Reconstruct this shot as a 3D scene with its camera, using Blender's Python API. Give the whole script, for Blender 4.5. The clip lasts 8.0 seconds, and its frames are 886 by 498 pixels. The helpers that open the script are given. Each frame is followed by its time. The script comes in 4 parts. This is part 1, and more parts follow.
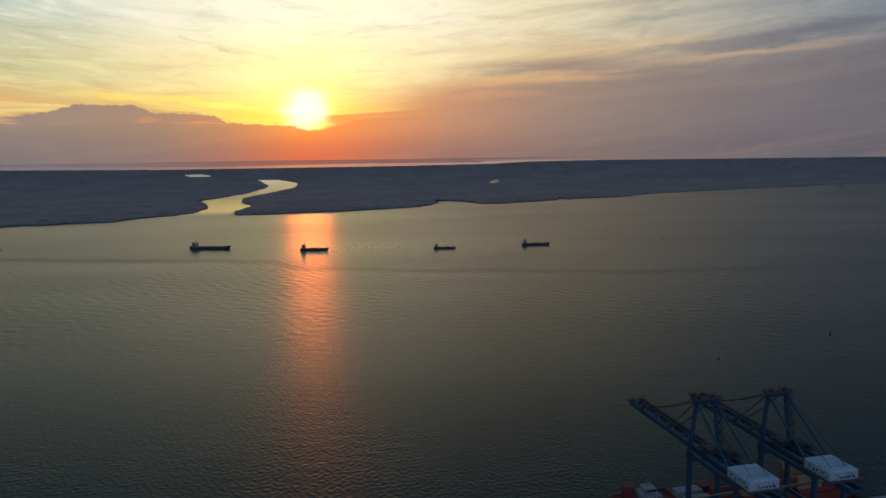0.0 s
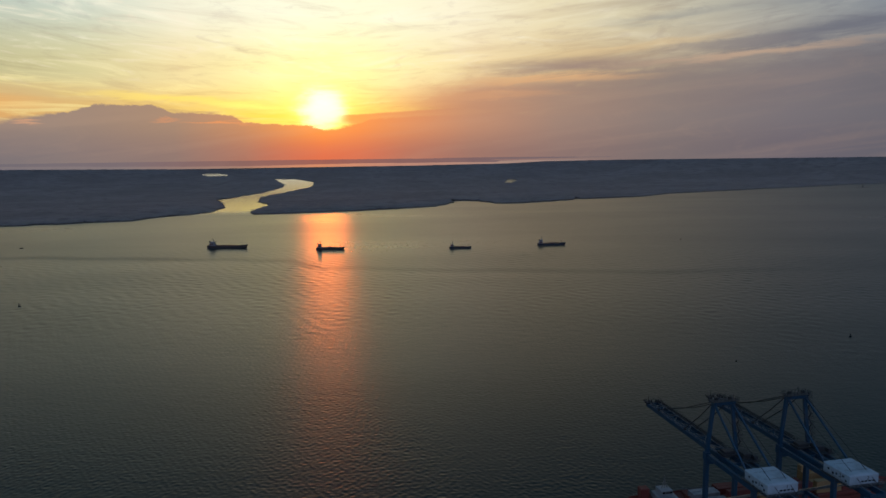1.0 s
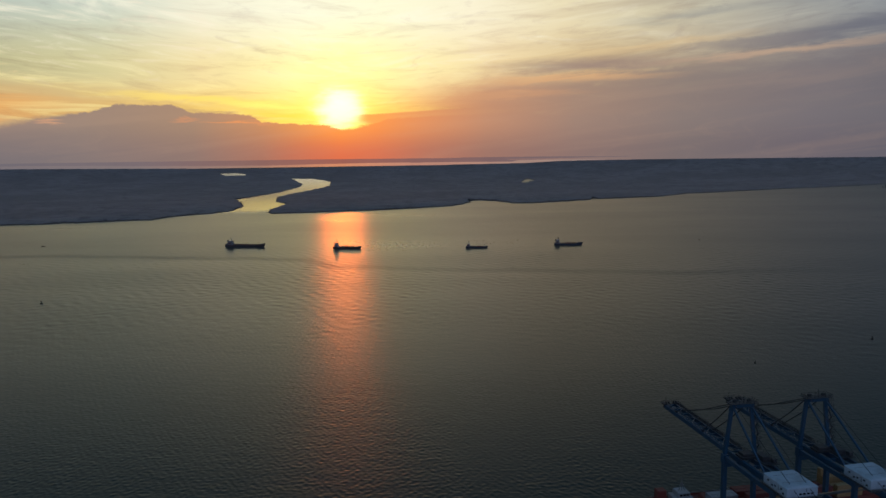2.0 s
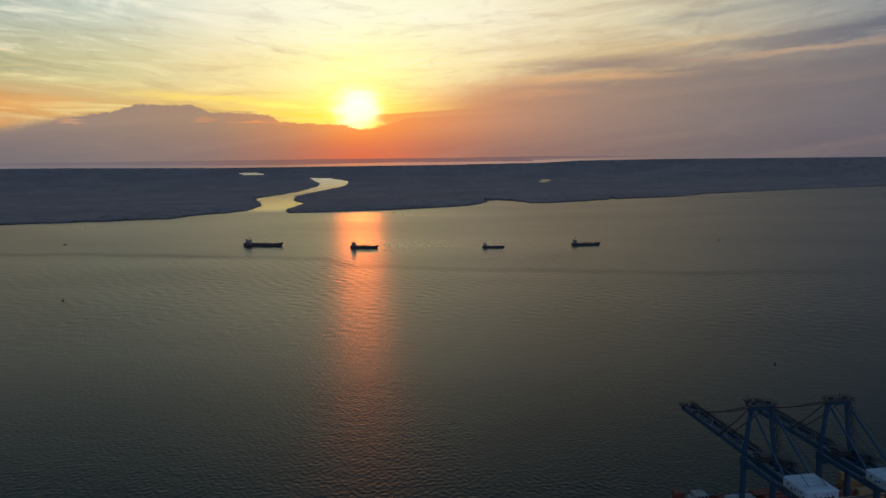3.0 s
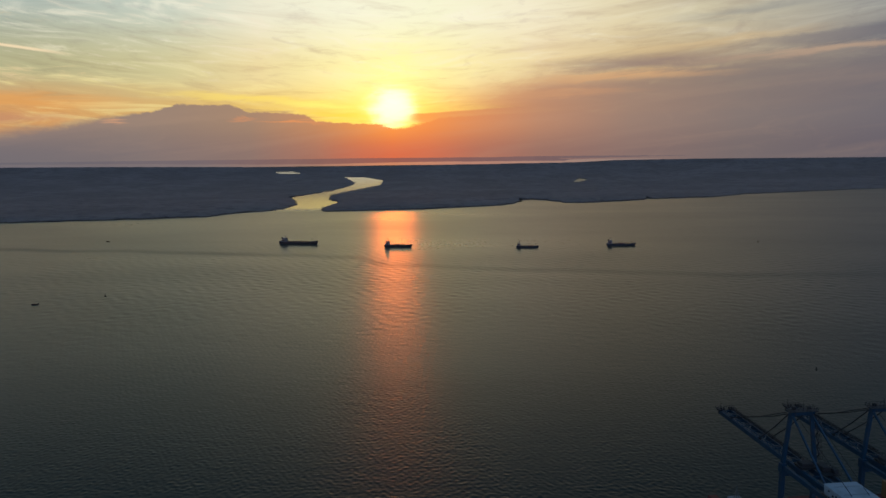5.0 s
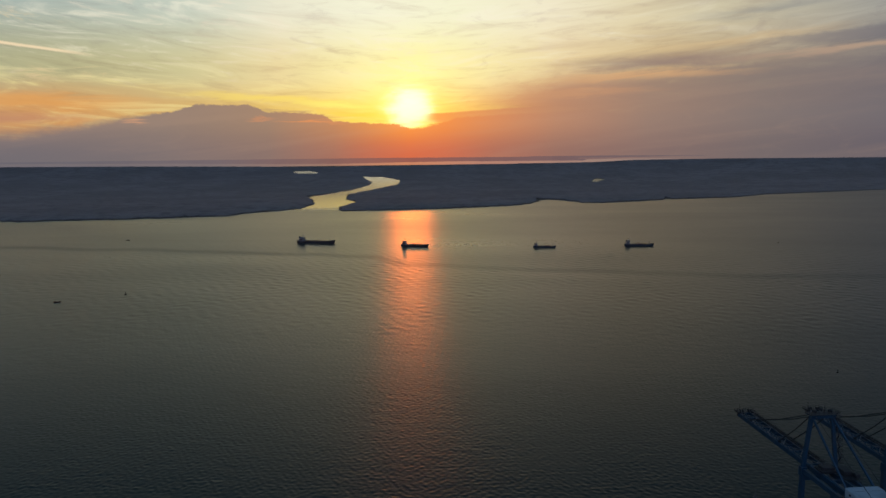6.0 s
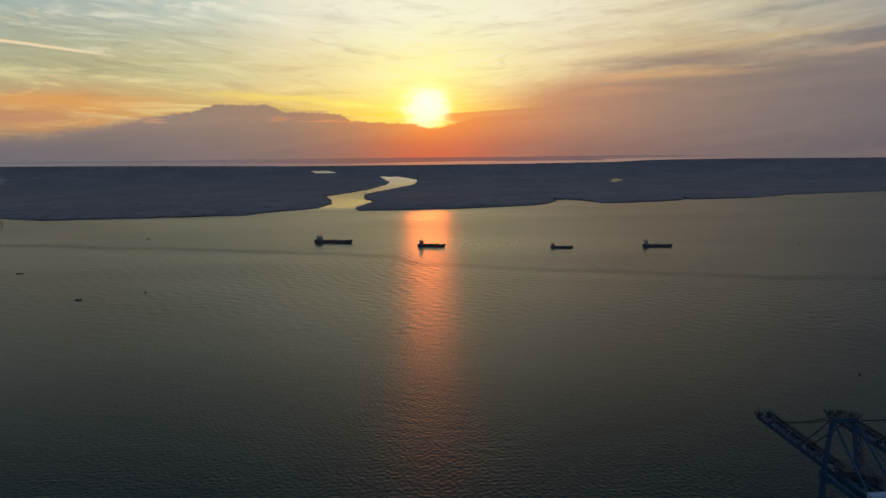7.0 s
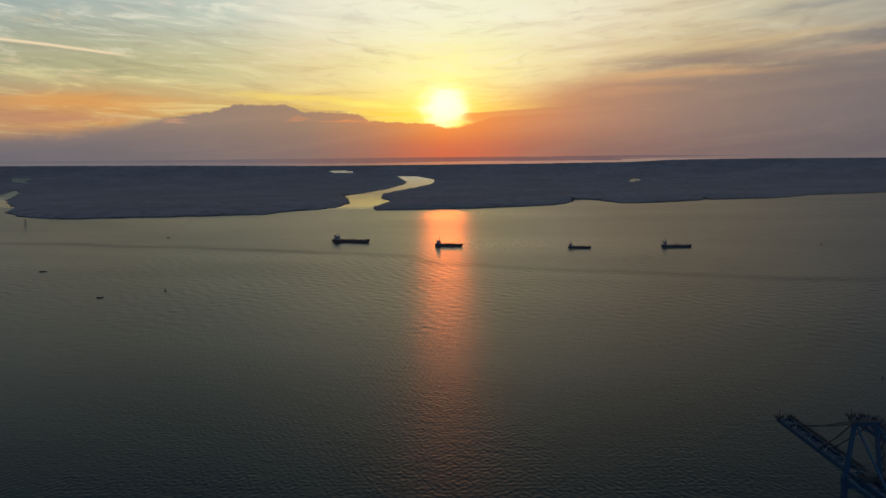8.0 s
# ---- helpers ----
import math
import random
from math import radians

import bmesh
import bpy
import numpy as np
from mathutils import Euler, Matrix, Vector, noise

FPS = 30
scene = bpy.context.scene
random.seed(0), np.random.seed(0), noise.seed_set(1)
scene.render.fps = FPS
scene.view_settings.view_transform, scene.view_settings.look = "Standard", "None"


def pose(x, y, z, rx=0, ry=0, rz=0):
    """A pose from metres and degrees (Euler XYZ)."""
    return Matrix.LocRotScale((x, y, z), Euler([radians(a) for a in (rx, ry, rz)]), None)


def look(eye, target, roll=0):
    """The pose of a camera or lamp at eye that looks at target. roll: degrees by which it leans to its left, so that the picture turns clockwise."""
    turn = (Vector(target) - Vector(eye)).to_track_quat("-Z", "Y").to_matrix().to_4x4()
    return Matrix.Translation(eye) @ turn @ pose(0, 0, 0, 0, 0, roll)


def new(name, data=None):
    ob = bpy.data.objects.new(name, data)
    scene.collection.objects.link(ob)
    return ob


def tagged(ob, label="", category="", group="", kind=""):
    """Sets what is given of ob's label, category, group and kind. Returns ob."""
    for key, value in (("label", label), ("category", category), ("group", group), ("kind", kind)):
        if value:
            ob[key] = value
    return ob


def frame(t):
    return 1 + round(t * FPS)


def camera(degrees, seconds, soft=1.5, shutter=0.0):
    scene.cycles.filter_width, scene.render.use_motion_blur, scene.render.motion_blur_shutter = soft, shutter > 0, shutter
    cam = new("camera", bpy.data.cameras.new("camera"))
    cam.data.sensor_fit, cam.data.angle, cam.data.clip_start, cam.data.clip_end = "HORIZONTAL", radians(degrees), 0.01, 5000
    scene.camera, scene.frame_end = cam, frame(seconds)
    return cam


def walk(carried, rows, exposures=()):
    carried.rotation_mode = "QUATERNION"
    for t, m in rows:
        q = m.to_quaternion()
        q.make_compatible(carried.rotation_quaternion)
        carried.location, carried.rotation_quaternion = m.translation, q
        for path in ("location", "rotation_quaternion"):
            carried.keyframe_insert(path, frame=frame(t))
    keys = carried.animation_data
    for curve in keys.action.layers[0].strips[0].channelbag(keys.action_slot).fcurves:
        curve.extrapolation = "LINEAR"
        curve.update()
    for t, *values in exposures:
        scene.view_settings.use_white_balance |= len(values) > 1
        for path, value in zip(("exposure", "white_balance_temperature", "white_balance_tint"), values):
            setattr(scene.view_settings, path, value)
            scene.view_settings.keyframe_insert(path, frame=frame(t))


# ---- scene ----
cam = camera(64.8, 8.0)
EYE = (0.0, 0.0, 155.0)
# a drone hovering over the quay, turning slowly to its left: seconds, tilt, lean, turn
TURNS = [
    (0, 82.491, 0.793, -0.102), (0.5, 82.482, 0.78, 0.533), (1, 82.474, 0.767, 1.191), (1.5, 82.466, 0.754, 1.864),
    (3, 82.446, 0.715, 3.94), (3.5, 82.44, 0.702, 4.638), (4, 82.435, 0.689, 5.337), (4.5, 82.43, 0.676, 6.034),
    (6, 82.42, 0.637, 8.117), (6.5, 82.418, 0.624, 8.812), (7, 82.416, 0.611, 9.512), (7.5, 82.415, 0.598, 10.22),
    (8, 82.415, 0.584, 10.94),
]
walk(cam, [(t, pose(*EYE, rx, ry, rz)) for t, rx, ry, rz in TURNS], exposures=[(0, 0.05, 6250, 14), (4, -0.05, 6250, 14), (8, -0.15, 6250, 14)])

# ---- sky and sun ----
SUN_AZ, SUN_EL = -10.8, 3.9  # degrees right of straight ahead, and above the horizon


def lin(r, g, b):
    """An sRGB colour, 0 to 255, as linear values."""
    return tuple(((c / 255 + 0.055) / 1.055) ** 2.4 if c > 10 else c / 255 / 12.92 for c in (r, g, b))


class Val:
    """A value in a node tree, with arithmetic."""

    def __init__(self, tree, sock):
        self.tree, self.sock = tree, sock

    def op(self, kind, *others):
        n = self.tree.nodes.new("ShaderNodeMath")
        n.operation = kind
        for i, v in enumerate((self, *others)):
            if isinstance(v, Val):
                self.tree.links.new(v.sock, n.inputs[i])
            else:
                n.inputs[i].default_value = v
        return Val(self.tree, n.outputs[0])

    def __add__(self, o):
        return self.op("ADD", o)

    def __sub__(self, o):
        return self.op("SUBTRACT", o)

    def __mul__(self, o):
        return self.op("MULTIPLY", o)

    def __truediv__(self, o):
        return self.op("DIVIDE", o)

    def step(self, a, b):
        """0 below a, 1 above b, smooth between (a may be above b)."""
        n = self.tree.nodes.new("ShaderNodeMapRange")
        n.interpolation_type = "SMOOTHSTEP"
        lo, hi, ya, yb = (a, b, 0.0, 1.0) if a < b else (b, a, 1.0, 0.0)
        self.tree.links.new(self.sock, n.inputs["Value"])
        for key, v in (("From Min", lo), ("From Max", hi), ("To Min", ya), ("To Max", yb)):
            n.inputs[key].default_value = v
        return Val(self.tree, n.outputs["Result"])

    def ramp(self, lo, hi, stops, smooth=True):
        """A colour (or grey value) that runs through stops of (place, colour) between lo and hi."""
        n = self.tree.nodes.new("ShaderNodeValToRGB")
        n.color_ramp.interpolation = "B_SPLINE" if smooth == "soft" else "EASE" if smooth else "LINEAR"
        e = n.color_ramp.elements
        while len(e) < len(stops):
            e.new(0.5)
        for el, (p, c) in zip(e, stops):
            el.position = (p - lo) / (hi - lo)
        for el, (p, c) in zip(e, stops):
            el.color = (*c, 1) if isinstance(c, tuple) else (c, c, c, 1)
        self.tree.links.new(((self - lo) / (hi - lo)).sock, n.inputs[0])
        return Val(self.tree, n.outputs[0])


def xyz(tree, x, y, z=0.0):
    n = tree.nodes.new("ShaderNodeCombineXYZ")
    for i, v in enumerate((x, y, z)):
        if isinstance(v, Val):
            tree.links.new(v.sock, n.inputs[i])
        else:
            n.inputs[i].default_value = v
    return Val(tree, n.outputs[0])


def grain(tree, vec, scale, detail=4.0, rough=0.55, warp=0.0):
    n = tree.nodes.new("ShaderNodeTexNoise")
    if vec is not None:
        tree.links.new(vec.sock, n.inputs["Vector"])
    for key, v in (("Scale", scale), ("Detail", detail), ("Roughness", rough), ("Distortion", warp)):
        n.inputs[key].default_value = v
    return Val(tree, n.outputs[0])


def mixed(tree, fac, a, b, blend="MIX"):
    n = tree.nodes.new("ShaderNodeMix")
    n.data_type, n.blend_type, n.clamp_factor = "RGBA", blend, True
    for i, v in ((0, fac), (6, a), (7, b)):
        if isinstance(v, Val):
            tree.links.new(v.sock, n.inputs[i])
        else:
            n.inputs[i].default_value = (*v, 1) if isinstance(v, tuple) else v
    return Val(tree, n.outputs[2])


def sunset_sky():
    world = bpy.data.worlds.new("evening_sky")
    scene.world = world
    world.use_nodes = True
    tr = world.node_tree
    tr.nodes.clear()
    tc = tr.nodes.new("ShaderNodeTexCoord")
    sep = tr.nodes.new("ShaderNodeSeparateXYZ")
    tr.links.new(tc.outputs["Generated"], sep.inputs[0])
    x, y, z = (Val(tr, o) for o in sep.outputs)
    az = x.op("ARCTAN2", y) * (180 / math.pi)
    el = z.op("ARCSINE") * (180 / math.pi)
    da, de = az - SUN_AZ, el - SUN_EL

    # clear evening air: Nishita for the whole dome, high veil cloud lit by the sun over it
    nish = tr.nodes.new("ShaderNodeTexSky")
    nish.sky_type, nish.sun_disc = "NISHITA", False
    nish.sun_elevation, nish.sun_rotation = radians(SUN_EL), radians(SUN_AZ)
    nish.air_density, nish.dust_density, nish.ozone_density = 1.5, 3.0, 2.0
    air = mixed(tr, 1.0, Val(tr, nish.outputs[0]), (0.003, 0.003, 0.003), "MULTIPLY")

    # high veil cloud: its colour along the horizon at three heights, blended upwards
    def along(stops):
        return az.ramp(-60, 60, [(p, lin(*c)) for p, c in stops], False)

    low_veil = along([(-60, (176, 142, 112)), (-44, (200, 154, 110)), (-36, (222, 164, 98)), (-30, (216, 176, 110)), (-24, (234, 196, 112)), (-18, (248, 214, 106)), (-11, (255, 236, 104)),
                      (-6, (250, 200, 104)), (-1, (218, 164, 108)), (7, (190, 150, 116)), (16, (158, 134, 116)), (28, (122, 114, 116)), (60, (90, 92, 100))])
    mid_veil = along([(-60, (160, 166, 146)), (-44, (178, 178, 140)), (-36, (188, 184, 138)), (-28, (212, 204, 150)), (-21, (240, 222, 160)), (-14, (252, 244, 168)), (-10, (254, 250, 160)),
                      (-4, (250, 236, 170)), (2, (238, 214, 158)), (9, (210, 184, 134)), (17, (178, 160, 132)), (26, (146, 140, 132)), (34, (116, 118, 124)), (60, (90, 96, 108))])
    top_veil = along([(-60, (146, 166, 170)), (-44, (164, 182, 176)), (-36, (180, 192, 178)), (-28, (202, 212, 192)), (-21, (240, 238, 208)), (-14, (250, 250, 216)), (-7, (250, 250, 210)),
                      (0, (248, 240, 204)), (7, (234, 222, 180)), (14, (212, 204, 170)), (22, (172, 172, 158)), (30, (136, 144, 148)), (60, (94, 104, 116))])
    veil = mixed(tr, el.step(3.4, 6.6), low_veil, mid_veil)
    veil = mixed(tr, el.step(6.4, 11.5), veil, top_veil)
    veil = mixed(tr, el.step(12, 25), veil, mixed(tr, 1.0, veil, (0.52, 0.53, 0.64), "MULTIPLY"))

    # streaks that fan out from the sun and rise to both sides
    fan = (da * da + 16.0).op("SQRT")
    lift = el - fan * 0.075
    fine = grain(tr, xyz(tr, az * 0.055, lift * 0.40, 0.3), 2.4, 8, 0.62, 0.8)
    wisp = grain(tr, xyz(tr, az * 0.13 + el * 0.05, lift * 0.62, 7.7), 2.0, 8, 0.66, 1.2)
    streak = fine - 0.5
    veil = mixed(tr, streak.step(0.0, 0.2) * (az.step(24, -6) * 0.42 + 0.08), veil, mixed(tr, el.step(5, 9), lin(255, 240, 160), lin(255, 250, 220)))
    veil = mixed(tr, (wisp - 0.5).step(0.03, 0.2) * az.step(14, -12) * el.step(4.6, 7.0) * 0.34, veil, lin(250, 236, 206))
    veil = mixed(tr, streak.step(-0.0, -0.2) * 0.55, veil, mixed(tr, 1.0, veil, (0.76, 0.70, 0.72), "MULTIPLY"))
    veil = mixed(tr, (wisp - 0.5).step(-0.02, -0.2) * 0.4, veil, mixed(tr, 1.0, veil, (0.74, 0.70, 0.78), "MULTIPLY"))

    broad = grain(tr, xyz(tr, az * 0.028 - el * 0.03, el * 0.30 - az * 0.034, 4.1), 2.0, 5, 0.5, 0.5)
    ragged = grain(tr, xyz(tr, az * 0.10, el * 0.9 - az * 0.03, 8.0), 1.6, 6, 0.6, 0.6) - 0.5
    puffy = grain(tr, xyz(tr, az * 0.22, el * 0.55 - az * 0.03, 5.0), 1.5, 7, 0.64, 0.9) - 0.5

    def lens(a0, e0, slope, long, thick):
        u = (az - a0) / long
        v = (el - e0 - (az - a0) * slope + ragged * 1.5 + puffy * 0.5) / thick
        return (u * u + v * v).op("SQRT").step(1.2, 0.0)

    dark = broad.step(0.48, 0.64) * az.step(-2, 16) * el.step(5.5, 8) * el.step(18, 11) * 0.5
    veil = mixed(tr, dark, veil, mixed(tr, az.step(0, 30), lin(190, 164, 130), lin(104, 108, 116)))

    # warm light caught along the top of the flat cloud
    for a0, e0, slope, long, thick, strong, tone in ((-21.0, 4.5, -0.055, 9.0, 0.42, 0.85, (255, 226, 110)), (-16.5, 4.1, -0.05, 3.6, 0.34, 0.9, (255, 244, 120)), (-15.0, 3.3, -0.02, 4.0, 0.5, 0.8, (255, 214, 76)),
                                                     (-38.0, 4.1, 0.02, 9.0, 0.7, 0.75, (234, 168, 92)), (-40.0, 2.9, 0.0, 8.0, 0.5, 0.6, (196, 138, 108)), (-33.5, 5.1, 0.02, 8.0, 0.45, 0.35, (216, 184, 122))):
        veil = mixed(tr, lens(a0, e0, slope, long, thick) * strong, veil, lin(*tone))

    # the low bank: its upper edge dips at the sun, and a flat-topped cloud stands on it to the left
    edge = az.ramp(-60, 60, [(-60, 0.17), (-43, 0.17), (-38.9, 0.20), (-35.1, 0.25), (-31.9, 0.307), (-30.3, 0.335), (-28.8, 0.363), (-27, 0.409), (-23.2, 0.412), (-22.2, 0.365), (-17.6, 0.335),
                             (-16.9, 0.285), (-14.4, 0.27), (-11.8, 0.262), (-10.6, 0.22), (-9.6, 0.24), (-8.4, 0.27), (-7.0, 0.32), (-3.6, 0.35), (4, 0.42), (60, 0.5)], False) * 10
    lumps = (grain(tr, xyz(tr, az * 0.12, el * 0.3, 2.0), 5.0, 7, 0.72) - 0.5)
    depth = edge - el + lumps * 0.75 + ragged * 0.25
    soft = az.ramp(-60, 60, [(-60, 0.5), (-38, 0.45), (-33, 0.2), (-29, 0.05), (-16, 0.05), (-11, 0.06), (-9, 0.12), (-5, 0.2), (0, 0.5), (8, 1.0), (60, 1.0)], False) * 3.0
    cover = (depth / soft + 0.5).step(0.0, 1.0)
    # a dark tongue reaching in front of the sun from the right, and the tail of the flat cloud
    tongue = (el * -1.0 + 3.36 + (az + 9.9) * 0.06 + lumps * 0.2).step(-0.06, 0.1) * (el - 2.95 + (az + 9.9) * 0.22 + lumps * 0.6).step(-0.3, 0.3) * az.step(-10.0, -8.4)
    cover = cover.op("MAXIMUM", tongue * 0.85).op("MAXIMUM", lens(-19.5, 3.35, -0.06, 3.6, 0.3))
    # a second, softer sheet above it to the right of the sun
    upper = az.ramp(-60, 60, [(-60, 0.0), (-9, 0.40), (-6, 0.49), (-3.6, 0.55), (1.8, 0.64), (10, 0.69), (20, 0.72), (32, 0.76), (60, 0.9)], False) * 10
    sheet = ((upper - el + ragged * 1.6 + puffy * 1.6) / 3.0 + 0.45).step(0.0, 1.0) * az.step(-8.5, 2.0) * (el + az * 0.10 + ragged).step(3.2, 4.0)
    cover = cover.op("MAXIMUM", sheet * 0.9)
    bank_top = along([(-60, (126, 118, 118)), (-43, (142, 124, 116)), (-30, (148, 130, 116)), (-22, (158, 132, 110)), (-17, (190, 136, 96)), (-13, (226, 146, 78)), (-10.8, (244, 150, 66)), (-8, (238, 142, 72)), (-4, (218, 142, 94)),
                      (1, (188, 138, 108)), (8, (156, 130, 114)), (16, (134, 121, 114)), (25, (117, 111, 113)), (36, (98, 99, 105)), (60, (88, 92, 100))])
    bank_low = along([(-60, (108, 108, 114)), (-43, (117, 112, 115)), (-30, (127, 116, 113)), (-22, (138, 116, 107)), (-17, (166, 114, 95)), (-13, (204, 108, 78)), (-10.8, (218, 108, 72)), (-8, (210, 112, 80)), (-4, (180, 114, 92)),
                      (1, (156, 116, 101)), (8, (138, 114, 106)), (16, (122, 110, 107)), (25, (108, 101, 106)), (36, (92, 93, 101)), (60, (82, 86, 96))])
    mist = mixed(tr, el.step(0.2, 3.0), bank_low, bank_top)
    mist = mixed(tr, broad.step(0.45, 0.7) * 0.10 + puffy.step(0.0, 0.3) * 0.06, mist, lin(206, 168, 134))
    sky = mixed(tr, cover, veil, mist)
    for a0, e0, slope, long, thick, strong, tone in (
            (9.0, 6.95, 0.0, 9.5, 0.75, 0.75, (146, 126, 118)), (27.0, 8.4, 0.085, 9.5, 0.85, 0.75, (100, 103, 114)), (21.0, 8.0, 0.05, 6.0, 0.4, 0.5, (132, 124, 122)),
            (40.0, 9.6, 0.08, 12, 1.0, 0.7, (92, 96, 110)), (17.0, 10.3, 0.07, 7.0, 0.6, 0.6, (150, 150, 142)), (31.0, 11.4, 0.1, 9.0, 0.8, 0.6, (112, 118, 128)),
            (7.0, 5.9, 0.02, 9.0, 0.42, 0.7, (222, 172, 120)), (3.0, 4.9, 0.0, 7.0, 0.4, 0.45, (210, 156, 112)), (22.0, 7.2, 0.05, 10.0, 0.36, 0.7, (192, 162, 134)), (14.0, 8.2, 0.05, 8.0, 0.45, 0.5, (222, 192, 140))):
        sky = mixed(tr, lens(a0, e0, slope, long, thick) * strong, sky, lin(*tone))
    # thin lit slits along the top of the bank
    for a0, e0, long, tone in ((-18.8, 2.82, 3.0, (238, 152, 92)), (-31.6, 2.75, 1.1, (226, 166, 122)), (-22.5, 3.05, 1.3, (206, 144, 104))):
        sky = mixed(tr, lens(a0, e0, 0.01, long, 0.16) * 0.7, sky, lin(*tone))

    # condensation trail, and small tufts below it
    off = el + (az + 42.5) * 0.085 + (az + 38.5) * (az + 38.5) * 0.004 - 8.2 + lumps * 0.1
    trail = off.op("ABSOLUTE").step(0.16, 0.02) * az.step(-33.4, -36.5) * az.step(-62, -46)
    sky = mixed(tr, trail * 0.85, sky, lin(255, 230, 184))
    for a0, e0, w, k in ((-34.0, 6.25, 4.0, 0.75), (-37.5, 6.05, 3.0, 0.4), (-41.0, 6.6, 5.0, 0.3), (-39.0, 9.6, 12.0, 0.4)):
        tuft = ((az - a0) * (az - a0) / w + (el - e0) * (el - e0) * 2.2).op("SQRT").step(1.2, 0.1) * wisp.step(0.44, 0.62)
        sky = mixed(tr, tuft * k, sky, lin(248, 214, 156))

    # above and behind, the lit part of the sky gives way to blue dusk
    inside = (el + da.op("ABSOLUTE") * 0.1).step(22, 13) * (az - SUN_AZ).op("ABSOLUTE").step(75, 45)
    dusk = mixed(tr, el.step(14, 60), lin(36, 60, 66), lin(52, 98, 128))
    behind = (az - SUN_AZ).op("ABSOLUTE").op("PINGPONG", 180.0).step(70, 130)
    dusk = mixed(tr, behind * el.step(75, 35), dusk, lin(*BEHIND))
    sky = mixed(tr, inside, dusk, sky)
    low = el.step(-3.5, -1.0)
    sky = mixed(tr, low, lin(96, 84, 84), sky)

    # the sun behind thin cloud: white-hot core and its aureole, cut by the bank below
    sd = (da * da * 0.75 + de * de * 1.6).op("SQRT")
    open_air = cover * -0.95 + 1.0
    rough_sd = (da * da * 0.8 + de * de * 1.3).op("SQRT") + (fine - 0.5) * 1.6 + puffy * 1.4 + ragged * 0.8
    core = (rough_sd * rough_sd * rough_sd * rough_sd * -0.14).op("EXPONENT") * open_air * SUN_CORE
    aureole = (sd * -0.42).op("EXPONENT") * open_air * 0.5
    ember = (sd * -0.55).op("EXPONENT") * 0.42
    glow = mixed(tr, 1.0, xyz(tr, core, core, core), (0.26, 0.34, 0.50), "MULTIPLY")
    glow2 = mixed(tr, 1.0, xyz(tr, aureole, aureole, aureole), (1.0, 0.66, 0.04), "MULTIPLY")
    glow3 = mixed(tr, 1.0, xyz(tr, ember, ember, ember), (1.0, 0.24, 0.02), "MULTIPLY")
    for light in (glow, glow2, glow3, air):
        sky = mixed(tr, 1.0, sky, light, "ADD")
    bg = tr.nodes.new("ShaderNodeBackground")
    bg.inputs["Strength"].default_value = SKY_STRENGTH
    tr.links.new(sky.sock, bg.inputs["Color"])
    out = tr.nodes.new("ShaderNodeOutputWorld")
    tr.links.new(bg.outputs[0], out.inputs[0])


SUN_CORE = 1.3
BEHIND = (138, 150, 178)
SKY_STRENGTH = 1.0
sunset_sky()

sun_data = bpy.data.lights.new("sun", "SUN")
sun_data.energy, sun_data.angle, sun_data.color = 0.09, radians(3.2), (1.0, 0.15, 0.0)
sun = new("sun", sun_data)
_a, _e = radians(SUN_AZ), radians(SUN_EL)
sun.matrix_world = look((0, 0, 0), (-math.sin(_a) * math.cos(_e), -math.cos(_a) * math.cos(_e), -math.sin(_e)))


# ---- materials ----
def material(name):
    m = bpy.data.materials.new(name)
    m.use_nodes = True
    tr = m.node_tree
    bsdf = tr.nodes["Principled BSDF"]
    return m, tr, bsdf


def put(tr, val, sock):
    if isinstance(val, Val):
        tr.links.new(val.sock, sock)
    else:
        sock.default_value = (*val, 1) if isinstance(val, tuple) else val


def place_coords(tr):
    n = tr.nodes.new("ShaderNodeNewGeometry")
    return Val(tr, n.outputs["Position"])


def paint(name, colour, rough=0.5, metal=0.0, scale=0.6, wear=0.35, rust=(0.12, 0.05, 0.025), bump=0.02):
    """Weathered paint: blotches, streaks and a little rust."""
    m, tr, bsdf = material(name)
    tc = tr.nodes.new("ShaderNodeTexCoord")
    obj = Val(tr, tc.outputs["Object"])
    info = tr.nodes.new("ShaderNodeObjectInfo")
    blotch = grain(tr, obj, scale, 5, 0.6)
    speck = grain(tr, obj, scale * 9, 4, 0.6)
    dull = tuple(c * 0.6 + 0.02 for c in colour)
    c = mixed(tr, blotch.step(0.42, 0.7) * 0.7, colour, dull)
    c = mixed(tr, (speck * 0.5 + blotch * 0.5).step(0.58, 0.68) * wear, c, rust)
    c = mixed(tr, Val(tr, info.outputs["Random"]) * 0.18, c, tuple(v * 0.7 for v in colour))
    put(tr, c, bsdf.inputs["Base Color"])
    put(tr, blotch * 0.25 + (rough - 0.12), bsdf.inputs["Roughness"])
    bsdf.inputs["Metallic"].default_value = metal
    b = tr.nodes.new("ShaderNodeBump")
    b.inputs["Strength"].default_value, b.inputs["Distance"].default_value = 0.4, bump
    tr.links.new(speck.sock, b.inputs["Height"])
    tr.links.new(b.outputs[0], bsdf.inputs["Normal"])
    return m


